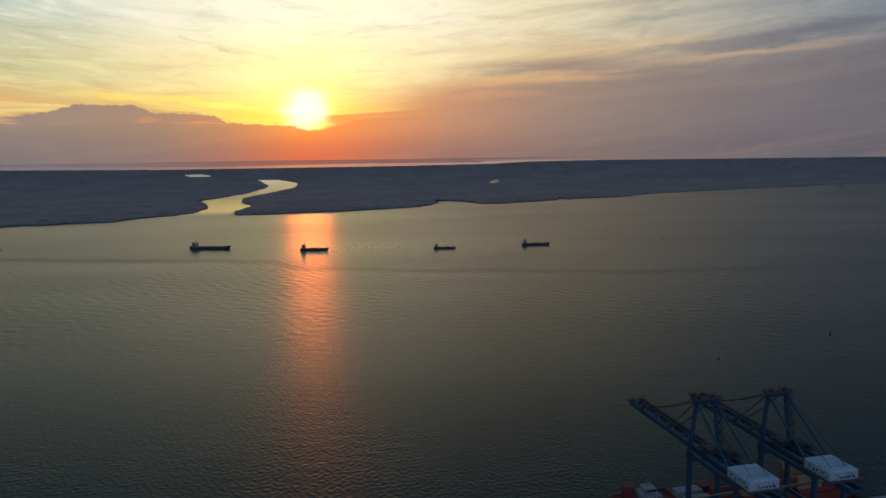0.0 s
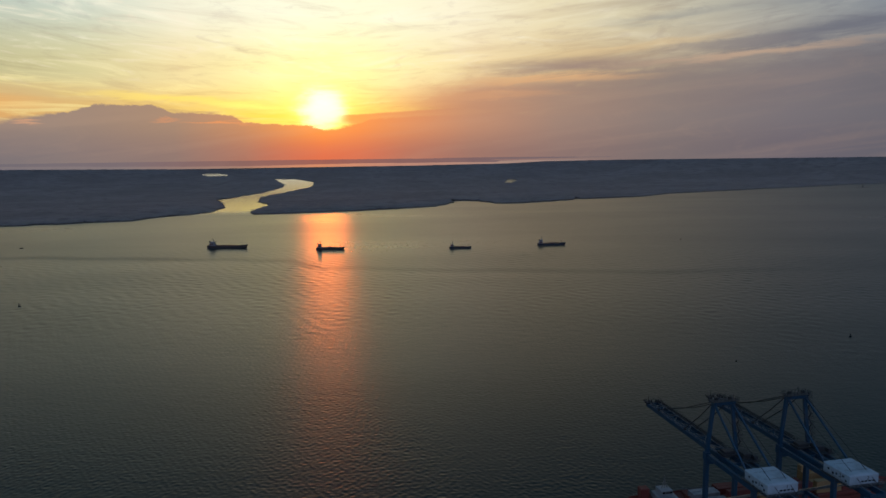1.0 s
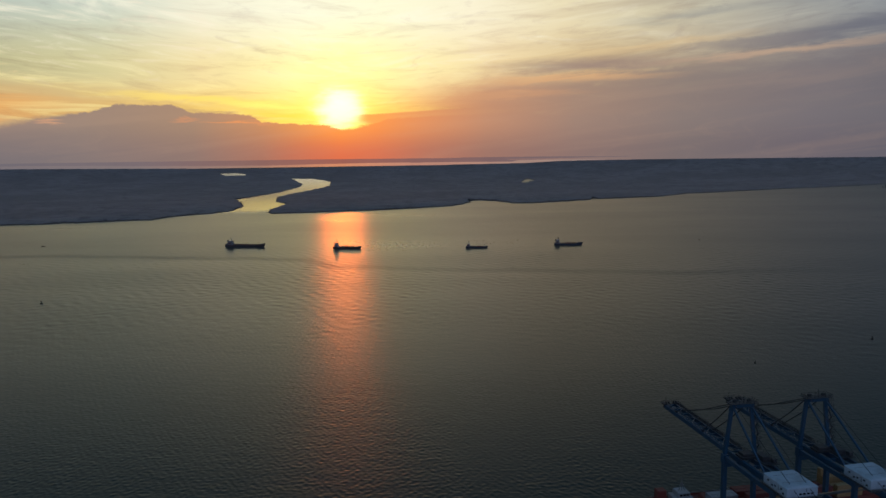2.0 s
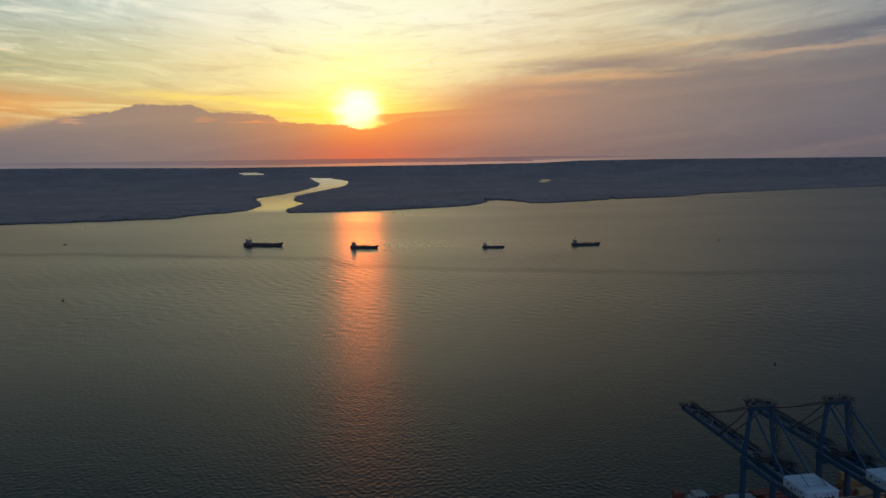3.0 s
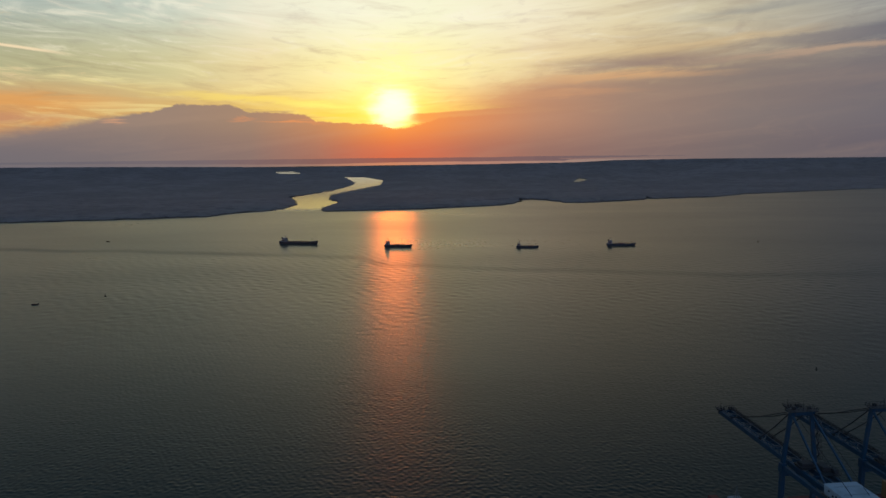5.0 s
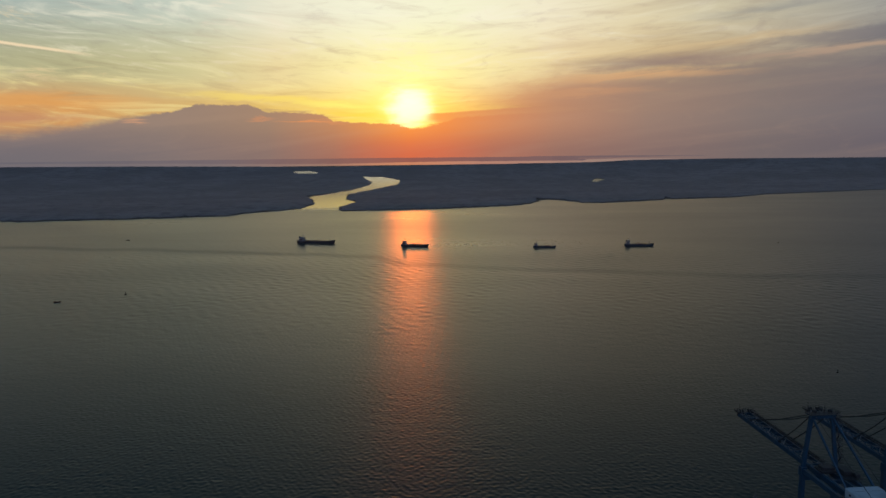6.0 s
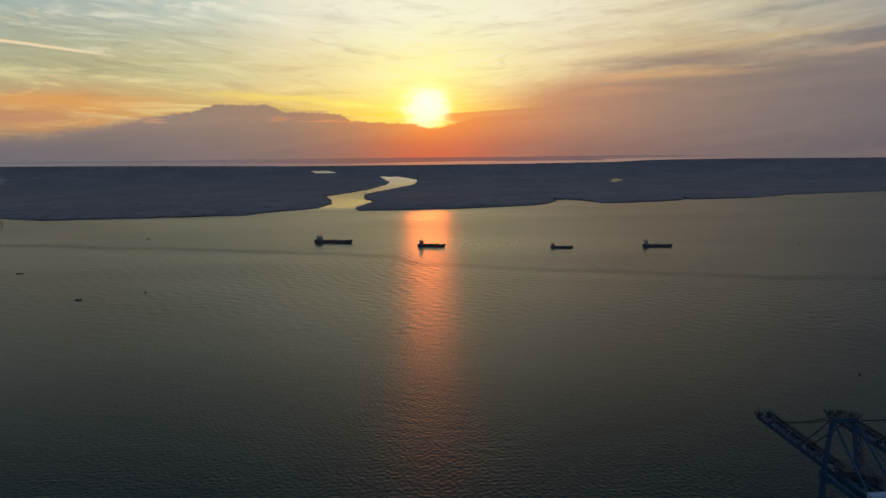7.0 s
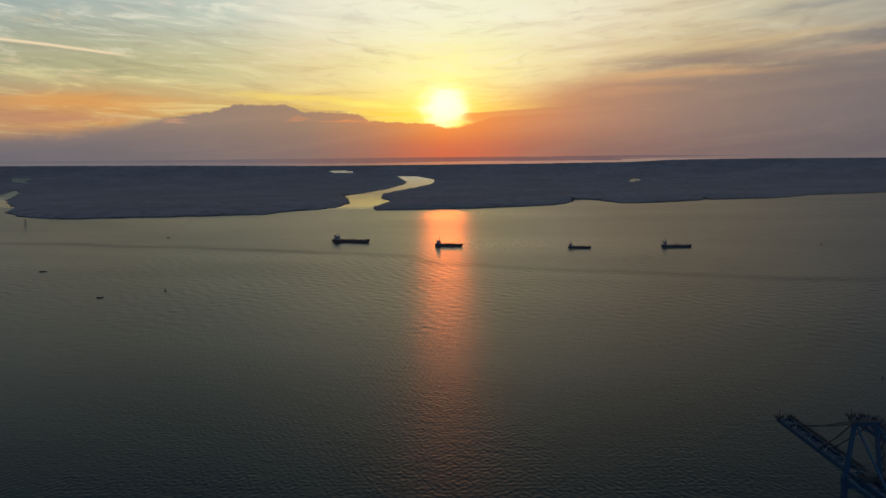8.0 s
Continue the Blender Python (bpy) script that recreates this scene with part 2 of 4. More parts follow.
def sea_water():
    m, tr, bsdf = material("sea_water")
    pos = place_coords(tr)
    sep = tr.nodes.new("ShaderNodeSeparateXYZ")
    tr.links.new(pos.sock, sep.inputs[0])
    x, y = Val(tr, sep.outputs[0]), Val(tr, sep.outputs[1])
    # wind chop runs across the strait: crests longer than they are wide
    chop = grain(tr, xyz(tr, x * 0.8 + y * 0.12, y * 1.0 - x * 0.15), 0.20, 3, 0.55, 0.5)
    ripple = grain(tr, xyz(tr, x * 0.7, y * 1.0 + x * 0.1, 3.0), 0.62, 3, 0.6, 0.2)
    patch = grain(tr, xyz(tr, x * 0.35, y, 1.0), 0.0045, 4, 0.55, 0.3)
    # a slick along a current line
    wander = (grain(tr, xyz(tr, x * 0.3, 0.0, 5.0), 0.02, 3, 0.5) - 0.5) * 50
    course = x.ramp(-1000, 700, [(-1000, 0.66), (-700, 0.62), (-400, 0.52), (-270, 0.42), (-190, 0.18), (0, 0.06), (300, 0.0), (700, 0.0)]) * 300 + 925
    line = (y - course + wander).op("ABSOLUTE").step(30, 2) * x.step(620, 250)
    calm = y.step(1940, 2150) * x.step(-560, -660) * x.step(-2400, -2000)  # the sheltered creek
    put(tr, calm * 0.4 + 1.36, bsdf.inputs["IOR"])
    # the creek's orange sky reflection is put into its silt-brown base and specular tint
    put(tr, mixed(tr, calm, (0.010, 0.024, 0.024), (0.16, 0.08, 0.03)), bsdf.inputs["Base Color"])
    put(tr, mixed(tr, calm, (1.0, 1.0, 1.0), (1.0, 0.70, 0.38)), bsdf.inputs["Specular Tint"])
    # cat's-paws: small gusts that roughen the surface here and there
    paw = grain(tr, xyz(tr, x * 0.16, y * 0.10, 9.0), 1.0, 5, 0.7, 0.0) - 0.5
    put(tr, (patch * 0.12 + 0.24 + paw * 0.07) * (calm * -0.5 + 1.0) + line * 0.05, bsdf.inputs["Roughness"])
    b = tr.nodes.new("ShaderNodeBump")
    b.inputs["Strength"].default_value, b.inputs["Distance"].default_value = 1.0, 1.0
    # longer wave groups, which still show far out where the chop is too fine to see
    group = grain(tr, xyz(tr, x * 0.55 + y * 0.1, y * 0.8 - x * 0.1, 6.0), 0.045, 4, 0.6, 0.6)
    h = chop * 0.12 + ripple * 0.08 + group * 0.15
    h = h * (patch * 0.7 + 0.65) * (calm * -0.95 + 1.0)
    tr.links.new(h.sock, b.inputs["Height"])
    tr.links.new(b.outputs[0], bsdf.inputs["Normal"])
    return m


def leafage(name, base):
    m, tr, bsdf = material(name)
    pos = place_coords(tr)
    geo = tr.nodes.new("ShaderNodeNewGeometry")
    isl = Val(tr, geo.outputs["Random Per Island"])
    big = grain(tr, pos, 0.003, 5, 0.6)
    stand = grain(tr, pos, 0.022, 5, 0.65)
    small = grain(tr, pos, 0.09, 5, 0.65)
    c = mixed(tr, big.step(0.35, 0.65), tuple(v * 0.72 for v in base), tuple(v * 1.22 for v in base))
    c = mixed(tr, stand.step(0.48, 0.62) * 0.8, c, tuple(v * 0.4 for v in base))
    c = mixed(tr, small.step(0.46, 0.72) * 0.6, c, (base[0] * 1.5, base[1] * 1.45, base[2] * 1.0))
    c = mixed(tr, isl * 0.2, c, tuple(v * 0.55 for v in base))
    put(tr, c, bsdf.inputs["Base Color"])
    bsdf.inputs["Roughness"].default_value = 0.9
    bsdf.inputs["Specular IOR Level"].default_value = 0.1
    # haze light over the forest is put into a warm-tinted sheen
    bsdf.inputs["Sheen Weight"].default_value = 0.21
    bsdf.inputs["Sheen Roughness"].default_value = 0.7
    bsdf.inputs["Sheen Tint"].default_value = (1.0, 0.82, 0.78, 1)
    b = tr.nodes.new("ShaderNodeBump")
    b.inputs["Strength"].default_value, b.inputs["Distance"].default_value = 0.8, 3.0
    tr.links.new((small + stand * 2.0).sock, b.inputs["Height"])
    tr.links.new(b.outputs[0], bsdf.inputs["Normal"])
    return m


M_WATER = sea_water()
M_LEAF = leafage("mangrove_leaf", (0.126, 0.120, 0.116))
M_BLUE = paint("crane_blue", (0.007, 0.050, 0.100), 0.45, 0, 0.25, 0.3)
M_DARK = paint("dark_machinery", (0.035, 0.04, 0.045), 0.6, 0.2, 0.5, 0.3)
M_STEEL = paint("galvanised_steel", (0.26, 0.28, 0.29), 0.45, 0.7, 0.6, 0.3)
M_WHITE = paint("white_paint", (0.33, 0.43, 0.50), 0.5, 0, 0.25, 0.2, (0.3, 0.22, 0.16))
M_ROPE = paint("wire_rope", (0.05, 0.05, 0.055), 0.5, 0.6, 0.5, 0.2)
M_HULL = paint("hull_black", (0.070, 0.054, 0.050), 0.5, 0, 0.12, 0.45)
M_HULLB = paint("hull_blue", (0.050, 0.055, 0.068), 0.5, 0, 0.12, 0.4)
M_BOOT = paint("boot_red", (0.16, 0.035, 0.025), 0.6, 0, 0.12, 0.4)
M_DECK = paint("deck_red", (0.16, 0.036, 0.026), 0.65, 0, 0.12, 0.4)
M_SHIPW = paint("ship_white", (0.34, 0.34, 0.33), 0.5, 0, 0.3, 0.4)
M_BUFF = paint("buff_paint", (0.30, 0.20, 0.09), 0.55, 0, 0.2, 0.35)
M_REDBOX = paint("container_red", (0.15, 0.030, 0.025), 0.55, 0, 0.3, 0.35)
M_GREYBOX = paint("container_grey", (0.25, 0.28, 0.30), 0.5, 0, 0.3, 0.3)
M_GLASS, _tr, _b = material("dark_window")
_b.inputs["Base Color"].default_value = (0.01, 0.012, 0.015, 1)
_b.inputs["Roughness"].default_value = 0.08
M_CONC = paint("quay_concrete", (0.30, 0.29, 0.27), 0.85, 0, 0.05, 0.3, (0.14, 0.13, 0.12))
M_TIMBER = paint("boat_timber", (0.11, 0.06, 0.035), 0.7, 0, 0.6, 0.3)


# ---- builders ----
def mesh_of(bm, name, mat, smooth=False):
    me = bpy.data.meshes.new(name)
    bm.to_mesh(me)
    bm.free()
    me.materials.append(mat)
    if smooth:
        me.polygons.foreach_set("use_smooth", [True] * len(me.polygons))
    return me


def part(name, bm, mat, parent, label="", smooth=False):
    ob = new(name, mesh_of(bm, name, mat, smooth))
    ob.parent = parent
    return tagged(ob, label)


def thing(name, m, label, category, group="", kind=""):
    ob = new(name)
    ob.matrix_world = m
    ob.empty_display_size = 0.5
    return tagged(ob, label, category, group, kind)


def bm_new():
    return bmesh.new()


def add_box(bm, x0, y0, z0, x1, y1, z1, bevel=0.0):
    made = bmesh.ops.create_cube(bm, size=1.0, matrix=Matrix.Translation(((x0 + x1) / 2, (y0 + y1) / 2, (z0 + z1) / 2)) @ Matrix.Diagonal((x1 - x0, y1 - y0, z1 - z0, 1)))
    if bevel:
        edges = list({e for v in made["verts"] for e in v.link_edges})
        bmesh.ops.bevel(bm, geom=edges, offset=bevel, segments=1, affect="EDGES")
    return bm


def box(*a, bevel=0.0):
    return add_box(bm_new(), *a, bevel=bevel)


def add_beam(bm, p, q, w, h=None, round_=0):
    """A beam of section w x h (or a tube of diameter w) from p to q."""
    p, q = Vector(p), Vector(q)
    d = q - p
    m = Matrix.Translation((p + q) / 2) @ d.to_track_quat("Z", "Y").to_matrix().to_4x4()
    if round_:
        bmesh.ops.create_cone(bm, cap_ends=True, segments=round_, radius1=w / 2, radius2=w / 2, depth=d.length, matrix=m)
    else:
        bmesh.ops.create_cube(bm, size=1.0, matrix=m @ Matrix.Diagonal((w, h or w, d.length, 1)))
    return bm


def beam(p, q, w, h=None, round_=0):
    return add_beam(bm_new(), p, q, w, h, round_)


def add_rail(bm, pts, height=1.1, gap=2.0, w=0.06):
    """A handrail with posts along a line of points."""
    for p, q in zip(pts, pts[1:]):
        p, q = Vector(p), Vector(q)
        for k in (0.5, 1.0):
            add_beam(bm, p + Vector((0, 0, height * k)), q + Vector((0, 0, height * k)), w)
        n = max(1, round((q - p).length / gap))
        for i in range(n + 1):
            o = p.lerp(q, i / n)
            add_beam(bm, o, o + Vector((0, 0, height)), w)
    return bm


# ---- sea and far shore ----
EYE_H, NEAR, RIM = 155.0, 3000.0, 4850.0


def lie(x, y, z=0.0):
    """Past NEAR the land and sea are drawn in and tilted up to fit the camera's view, to a rim that stands at the
    horizon, so that they end within sight.
    """
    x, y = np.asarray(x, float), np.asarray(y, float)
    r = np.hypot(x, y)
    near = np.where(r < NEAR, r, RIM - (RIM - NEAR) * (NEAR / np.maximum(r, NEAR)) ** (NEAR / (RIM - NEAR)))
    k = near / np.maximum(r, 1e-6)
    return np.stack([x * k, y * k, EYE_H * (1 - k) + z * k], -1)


def raw_mesh(name, co, faces, mat, smooth=True):
    me = bpy.data.meshes.new(name)
    co, faces = np.asarray(co, np.float32), np.asarray(faces, np.int32)
    n = faces.shape[1]
    me.vertices.add(len(co))
    me.vertices.foreach_set("co", co.ravel())
    me.loops.add(faces.size)
    me.loops.foreach_set("vertex_index", faces.ravel())
    me.polygons.add(len(faces))
    me.polygons.foreach_set("loop_start", np.arange(len(faces), dtype=np.int32) * n)
    me.polygons.foreach_set("loop_total", np.full(len(faces), n, np.int32))
    me.polygons.foreach_set("use_smooth", np.full(len(faces), smooth))
    me.materials.append(mat)
    me.update(calc_edges=True)
    me.validate()
    return new(name, me)


def value_noise(x, y, seed=0):
    """Smooth noise, -1 to 1, of arrays."""
    xi, yi = np.floor(x), np.floor(y)
    fx, fy = x - xi, y - yi
    fx, fy = fx * fx * (3 - 2 * fx), fy * fy * (3 - 2 * fy)

    def at(i, j):
        s = np.sin(i * 127.1 + j * 311.7 + seed * 74.7) * 43758.5453
        return (s - np.floor(s)) * 2 - 1

    return (at(xi, yi) * (1 - fx) + at(xi + 1, yi) * fx) * (1 - fy) + (at(xi, yi + 1) * (1 - fx) + at(xi + 1, yi + 1) * fx) * fy


def wave_height(x, y, spacing):
    """Wind waves: many long-crested trains, 2 to 12 m long; those too short for the mesh are left out."""
    rng = np.random.default_rng(12)
    z = np.zeros_like(x)
    for k in range(56):
        length = 2.3 * (4.6 / 2.3) ** rng.random() if k < 44 else rng.uniform(6, 12)
        head = math.radians(rng.normal(70, 58))
        steep = (0.0185 if k < 44 else 0.004) * rng.uniform(0.6, 1.4)
        f = 2 * math.pi / length
        keep = np.clip((length / spacing - 1.7) / 1.0, 0, 1)
        z += keep * steep / f * np.sin(f * (x * math.cos(head) + y * math.sin(head)) + rng.uniform(0, 2 * math.pi))
    # further out, where those cannot be told apart, the longer wave groups
    far = np.clip((np.hypot(x, y) - 520) / 450, 0, 1)
    for k in range(34):
        length = rng.uniform(7, 19)
        head = math.radians(rng.normal(75, 50))
        f = 2 * math.pi / length
        keep = far * np.clip((length / spacing - 1.7) / 1.0, 0, 1)
        z += keep * 0.0115 * rng.uniform(0.6, 1.4) / f * np.sin(f * (x * math.cos(head) + y * math.sin(head)) + rng.uniform(0, 2 * math.pi))
    gust = 0.75 + 0.35 * value_noise(x / 90, y / 220, 21) + 0.2 * value_noise(x / 35, y / 60, 22)
    return z * gust * np.clip((1680 - np.hypot(x, y)) / 500, 0, 1)


def build_water():
    turns = np.radians(np.concatenate([np.arange(-47, 36, 0.075), np.arange(36, 313, 3.0)]))
    dips = np.concatenate([np.arange(640, 340, -0.9), np.arange(340, 112, -0.65), np.arange(112, 65, -4.0)])
    rings = np.concatenate([[5.0, 60, 120, 180, 240], EYE_H * 1235 / dips, 1 / np.linspace(1 / 3050, 1 / 13000, 130)])
    a, r = np.meshgrid(turns, rings)
    x, y = r * np.sin(a), r * np.cos(a)
    spacing = np.maximum(np.gradient(rings)[:, None], r * 0.0014)
    fine = (a < radians(36)) & (r > 250) & (r < 1690)
    z = np.where(fine, wave_height(x, y, spacing), 0.0)
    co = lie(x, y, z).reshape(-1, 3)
    n, m = len(turns), len(rings)
    i, j = np.meshgrid(np.arange(m - 1), np.arange(n), indexing="ij")
    j2 = (j + 1) % n
    faces = np.stack([i * n + j, i * n + j2, (i + 1) * n + j2, (i + 1) * n + j], -1).reshape(-1, 4)
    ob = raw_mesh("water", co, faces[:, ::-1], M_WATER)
    return tagged(ob, "rippled grey-green strait under a low evening sun", "sea", kind="structure")


build_water()

# shorelines in metres: ahead is y, to the right x
COAST = [(-9000, 4200), (-5200, 3300), (-3300, 3000), (-2529, 2680), (-2861, 3135), (-2594, 2865), (-2220, 2372), (-1795, 1953), (-1690, 1803), (-1506, 1660),
         (-1342, 1603), (-1074, 1688), (-846, 1786), (-838, 1866), (-769, 1963), (-730, 2055), (-759, 2241), (-834, 2472),
         (-923, 2649), (-905, 2925), (-898, 3243), (-947, 3754), (-1019, 4149), (-1182, 4664), (-1392, 5325),
         (-1220, 5250), (-950, 4576), (-825, 3928), (-812, 3522), (-807, 3193), (-810, 2986), (-809, 2861), (-781, 2722), (-716, 2508), (-631, 2318),
         (-638, 2170), (-610, 2034), (-574, 1949)]
COAST_B = [(-456, 1987), (-303, 2042), (-76, 2183), (-24, 2332), (-21, 2450), (14, 2474), (73, 2429), (125, 2300), (180, 2289),
           (387, 2422), (418, 2514), (435, 2476), (658, 2562), (829, 2754), (948, 2810), (1323, 3047), (1567, 3140),
           (1889, 3353), (2156, 3398), (3500, 4100), (9000, 6500), (22000, 9000),
           (27000, 15000), (10500, 19800), (5200, 21500), (2400, 19500), (1043, 14900), (-1845, 12608), (-3593, 11696), (-9388, 14935), (-22000, 19000)]
POOLS = [[(-2795, 7596), (-2658, 7741), (-2252, 6868), (-2369, 6630)], [(270, 4090), (343, 4650), (380, 4465), (300, 4080)],
         [(-4883, 5345), (-4626, 5266), (-4032, 4500), (-3676, 4141), (-4074, 4442)]]
FAR_LOW = [(-26000, 29000), (-13548, 21600), (-4550, 14900), (-2728, 18700), (1230, 17400), (1800, 21000), (4000, 60000), (-20000, 90000), (-60000, 60000)]
FAR_ISLE = [(-3000, 24000), (975, 26500), (5000, 36000), (11500, 50000), (9000, 90000), (-2000, 90000)]


def within(poly, x, y):
    inside = np.zeros(x.shape, bool)
    for (x0, y0), (x1, y1) in zip(poly, poly[1:] + poly[:1]):
        hit = (y0 > y) != (y1 > y)
        inside ^= hit & (x < (x1 - x0) * (y - y0) / (y1 - y0 + 1e-9) + x0)
    return inside


def wooded(x, y):
    """Where mangrove stands."""
    r = np.hypot(x, y)
    amp = np.minimum(8, r * 0.004)
    xx = x + amp * value_noise(x / 45, y / 45, 1) + amp * 0.5 * value_noise(x / 17, y / 17, 2)
    yy = y + amp * value_noise(x / 45, y / 45, 3) + amp * 0.5 * value_noise(x / 17, y / 17, 4)
    on = within(COAST + COAST_B, xx, yy)
    for p in POOLS:
        on &= ~within(p, xx, yy)
    return on


def build_mangrove():
    """The forest canopy as one uneven sheet with a skirt down to the water."""
    turns = np.radians(np.arange(-50, 40, 0.055))
    dips = np.concatenate([np.arange(2.2, 14, 0.35), np.arange(14, 150, 0.6)])
    rings = (EYE_H * 1235 / dips)[::-1]
    a, r = np.meshgrid(turns, rings)
    r = r * (1 + 0.0012 * value_noise(a * 900, np.log(r) * 40, 8))
    x, y = r * np.sin(a), r * np.cos(a)
    on = wooded(x, y)
    high = 11 + 2.2 * value_noise(x / 160, y / 160, 5) + 1.8 * value_noise(x / 31, y / 31, 6) + 1.6 * value_noise(x / 11, y / 11, 7)
    # canopy lowered with distance so that creek and pools stay open to the camera's view
    high = high * np.clip((2350 / r) ** 3.2, 0.05, 0.85)
    # lowered towards the edge to thin the dark shore rim in the camera's view
    inland = on.astype(float)
    for axis, reach in ((0, 5), (1, 14), (0, 5), (1, 14)):
        inland = sum(np.roll(inland, k, axis) for k in range(-reach, reach + 1)) / (2 * reach + 1)
    high = high * (0.12 + 0.88 * np.clip((inland - 0.5) * 2.2, 0, 1))
    m, n = on.shape
    quad = on[:-1, :-1] & on[1:, :-1] & on[:-1, 1:] & on[1:, 1:]
    i, j = np.nonzero(quad)
    idx = np.arange(m * n).reshape(m, n)
    faces = np.stack([idx[i, j], idx[i + 1, j], idx[i + 1, j + 1], idx[i, j + 1]], -1)
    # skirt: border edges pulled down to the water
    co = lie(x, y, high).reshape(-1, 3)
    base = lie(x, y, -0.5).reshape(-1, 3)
    e = np.concatenate([faces[:, [0, 1]], faces[:, [1, 2]], faces[:, [2, 3]], faces[:, [3, 0]]])
    key = np.sort(e, 1)
    code = key[:, 0].astype(np.int64) * (m * n) + key[:, 1]
    _, first, count = np.unique(code, return_index=True, return_counts=True)
    border = e[first[count == 1]]
    skirt = np.stack([border[:, 1], border[:, 0], border[:, 0] + m * n, border[:, 1] + m * n], -1)
    co, faces = np.concatenate([co, base]), np.concatenate([faces, skirt])
    used = np.unique(faces)
    remap = np.zeros(len(co), np.int64)
    remap[used] = np.arange(len(used))
    ob = raw_mesh("mangrove_forest", co[used], remap[faces], M_LEAF)
    return tagged(ob, "dense dark mangrove forest on low tidal islands", "forest", kind="stuff")


def haze_glow(name, tones):
    """A glowing material: far haze painted into the emission colour, by bearing."""
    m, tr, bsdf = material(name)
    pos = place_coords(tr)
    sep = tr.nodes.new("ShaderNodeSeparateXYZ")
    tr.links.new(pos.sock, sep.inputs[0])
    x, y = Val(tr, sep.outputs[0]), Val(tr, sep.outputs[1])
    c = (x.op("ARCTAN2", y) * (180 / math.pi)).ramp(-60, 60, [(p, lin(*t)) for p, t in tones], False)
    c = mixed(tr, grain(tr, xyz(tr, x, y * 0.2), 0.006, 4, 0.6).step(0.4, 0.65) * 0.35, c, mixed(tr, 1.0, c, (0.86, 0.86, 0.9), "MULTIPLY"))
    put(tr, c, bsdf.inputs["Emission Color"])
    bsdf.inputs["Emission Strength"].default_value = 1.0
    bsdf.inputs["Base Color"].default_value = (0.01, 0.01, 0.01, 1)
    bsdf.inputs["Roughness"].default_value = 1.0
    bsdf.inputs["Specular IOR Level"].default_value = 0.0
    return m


def sheet_where(name, mat, inside, turns, rings, high):
    a, r = np.meshgrid(turns, rings)
    x, y = r * np.sin(a), r * np.cos(a)
    on = inside(x, y)
    q = on[:-1, :-1] & on[1:, :-1] & on[:-1, 1:] & on[1:, 1:]
    i, j = np.nonzero(q)
    idx = np.arange(on.size).reshape(on.shape)
    faces = np.stack([idx[i, j], idx[i + 1, j], idx[i + 1, j + 1], idx[i, j + 1]], -1)
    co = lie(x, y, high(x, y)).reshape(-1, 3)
    used = np.unique(faces)
    remap = np.zeros(len(co), np.int64)
    remap[used] = np.arange(len(used))
    return raw_mesh(name, co[used], remap[faces], mat)


def build_backdrop():
    """What lies past everything else: a strip of open sea and low islands on it, with haze painted on as glow."""
    turns = np.radians(np.arange(-50, 40, 0.06))
    sea = sheet_where("backdrop", haze_glow("sea_haze_glow", [(-60, (112, 108, 114)), (-36, (122, 114, 115)), (-26, (132, 118, 114)), (-18, (160, 124, 106)), (-11, (214, 140, 100)), (-5, (190, 136, 112)), (4, (164, 134, 118)), (12, (146, 128, 120)), (60, (110, 106, 110))]), lambda x, y: x < y * 0.07 + np.maximum(y - 13000, 0) * 0.25, turns, 1 / np.linspace(1 / 11000, 1 / 26000, 30), lambda x, y: x * 0 - 3)
    tagged(sea, "pale strip of sea, glowing with painted evening haze", "distant sea", kind="structure")

    def isles(x, y):
        wx = x + 900 * value_noise(x / 1500, y / 4000, 11)
        return within(FAR_LOW, wx, y) | within(FAR_ISLE, wx, y)

    land = sheet_where("backdrop", haze_glow("land_haze_glow", [(-60, (106, 104, 110)), (-36, (114, 108, 111)), (-26, (122, 108, 108)), (-18, (140, 104, 94)), (-11, (160, 98, 82)), (-5, (138, 98, 90)), (4, (122, 100, 98)), (12, (114, 102, 103)), (60, (100, 96, 102))]), isles, turns, 1 / np.linspace(1 / 14000, 1 / 90000, 60), lambda x, y: 12 + 5 * value_noise(x / 700, y / 3000, 12))
    tagged(land, "faint low islands at the horizon, glowing with painted haze", "distant islands", kind="structure")


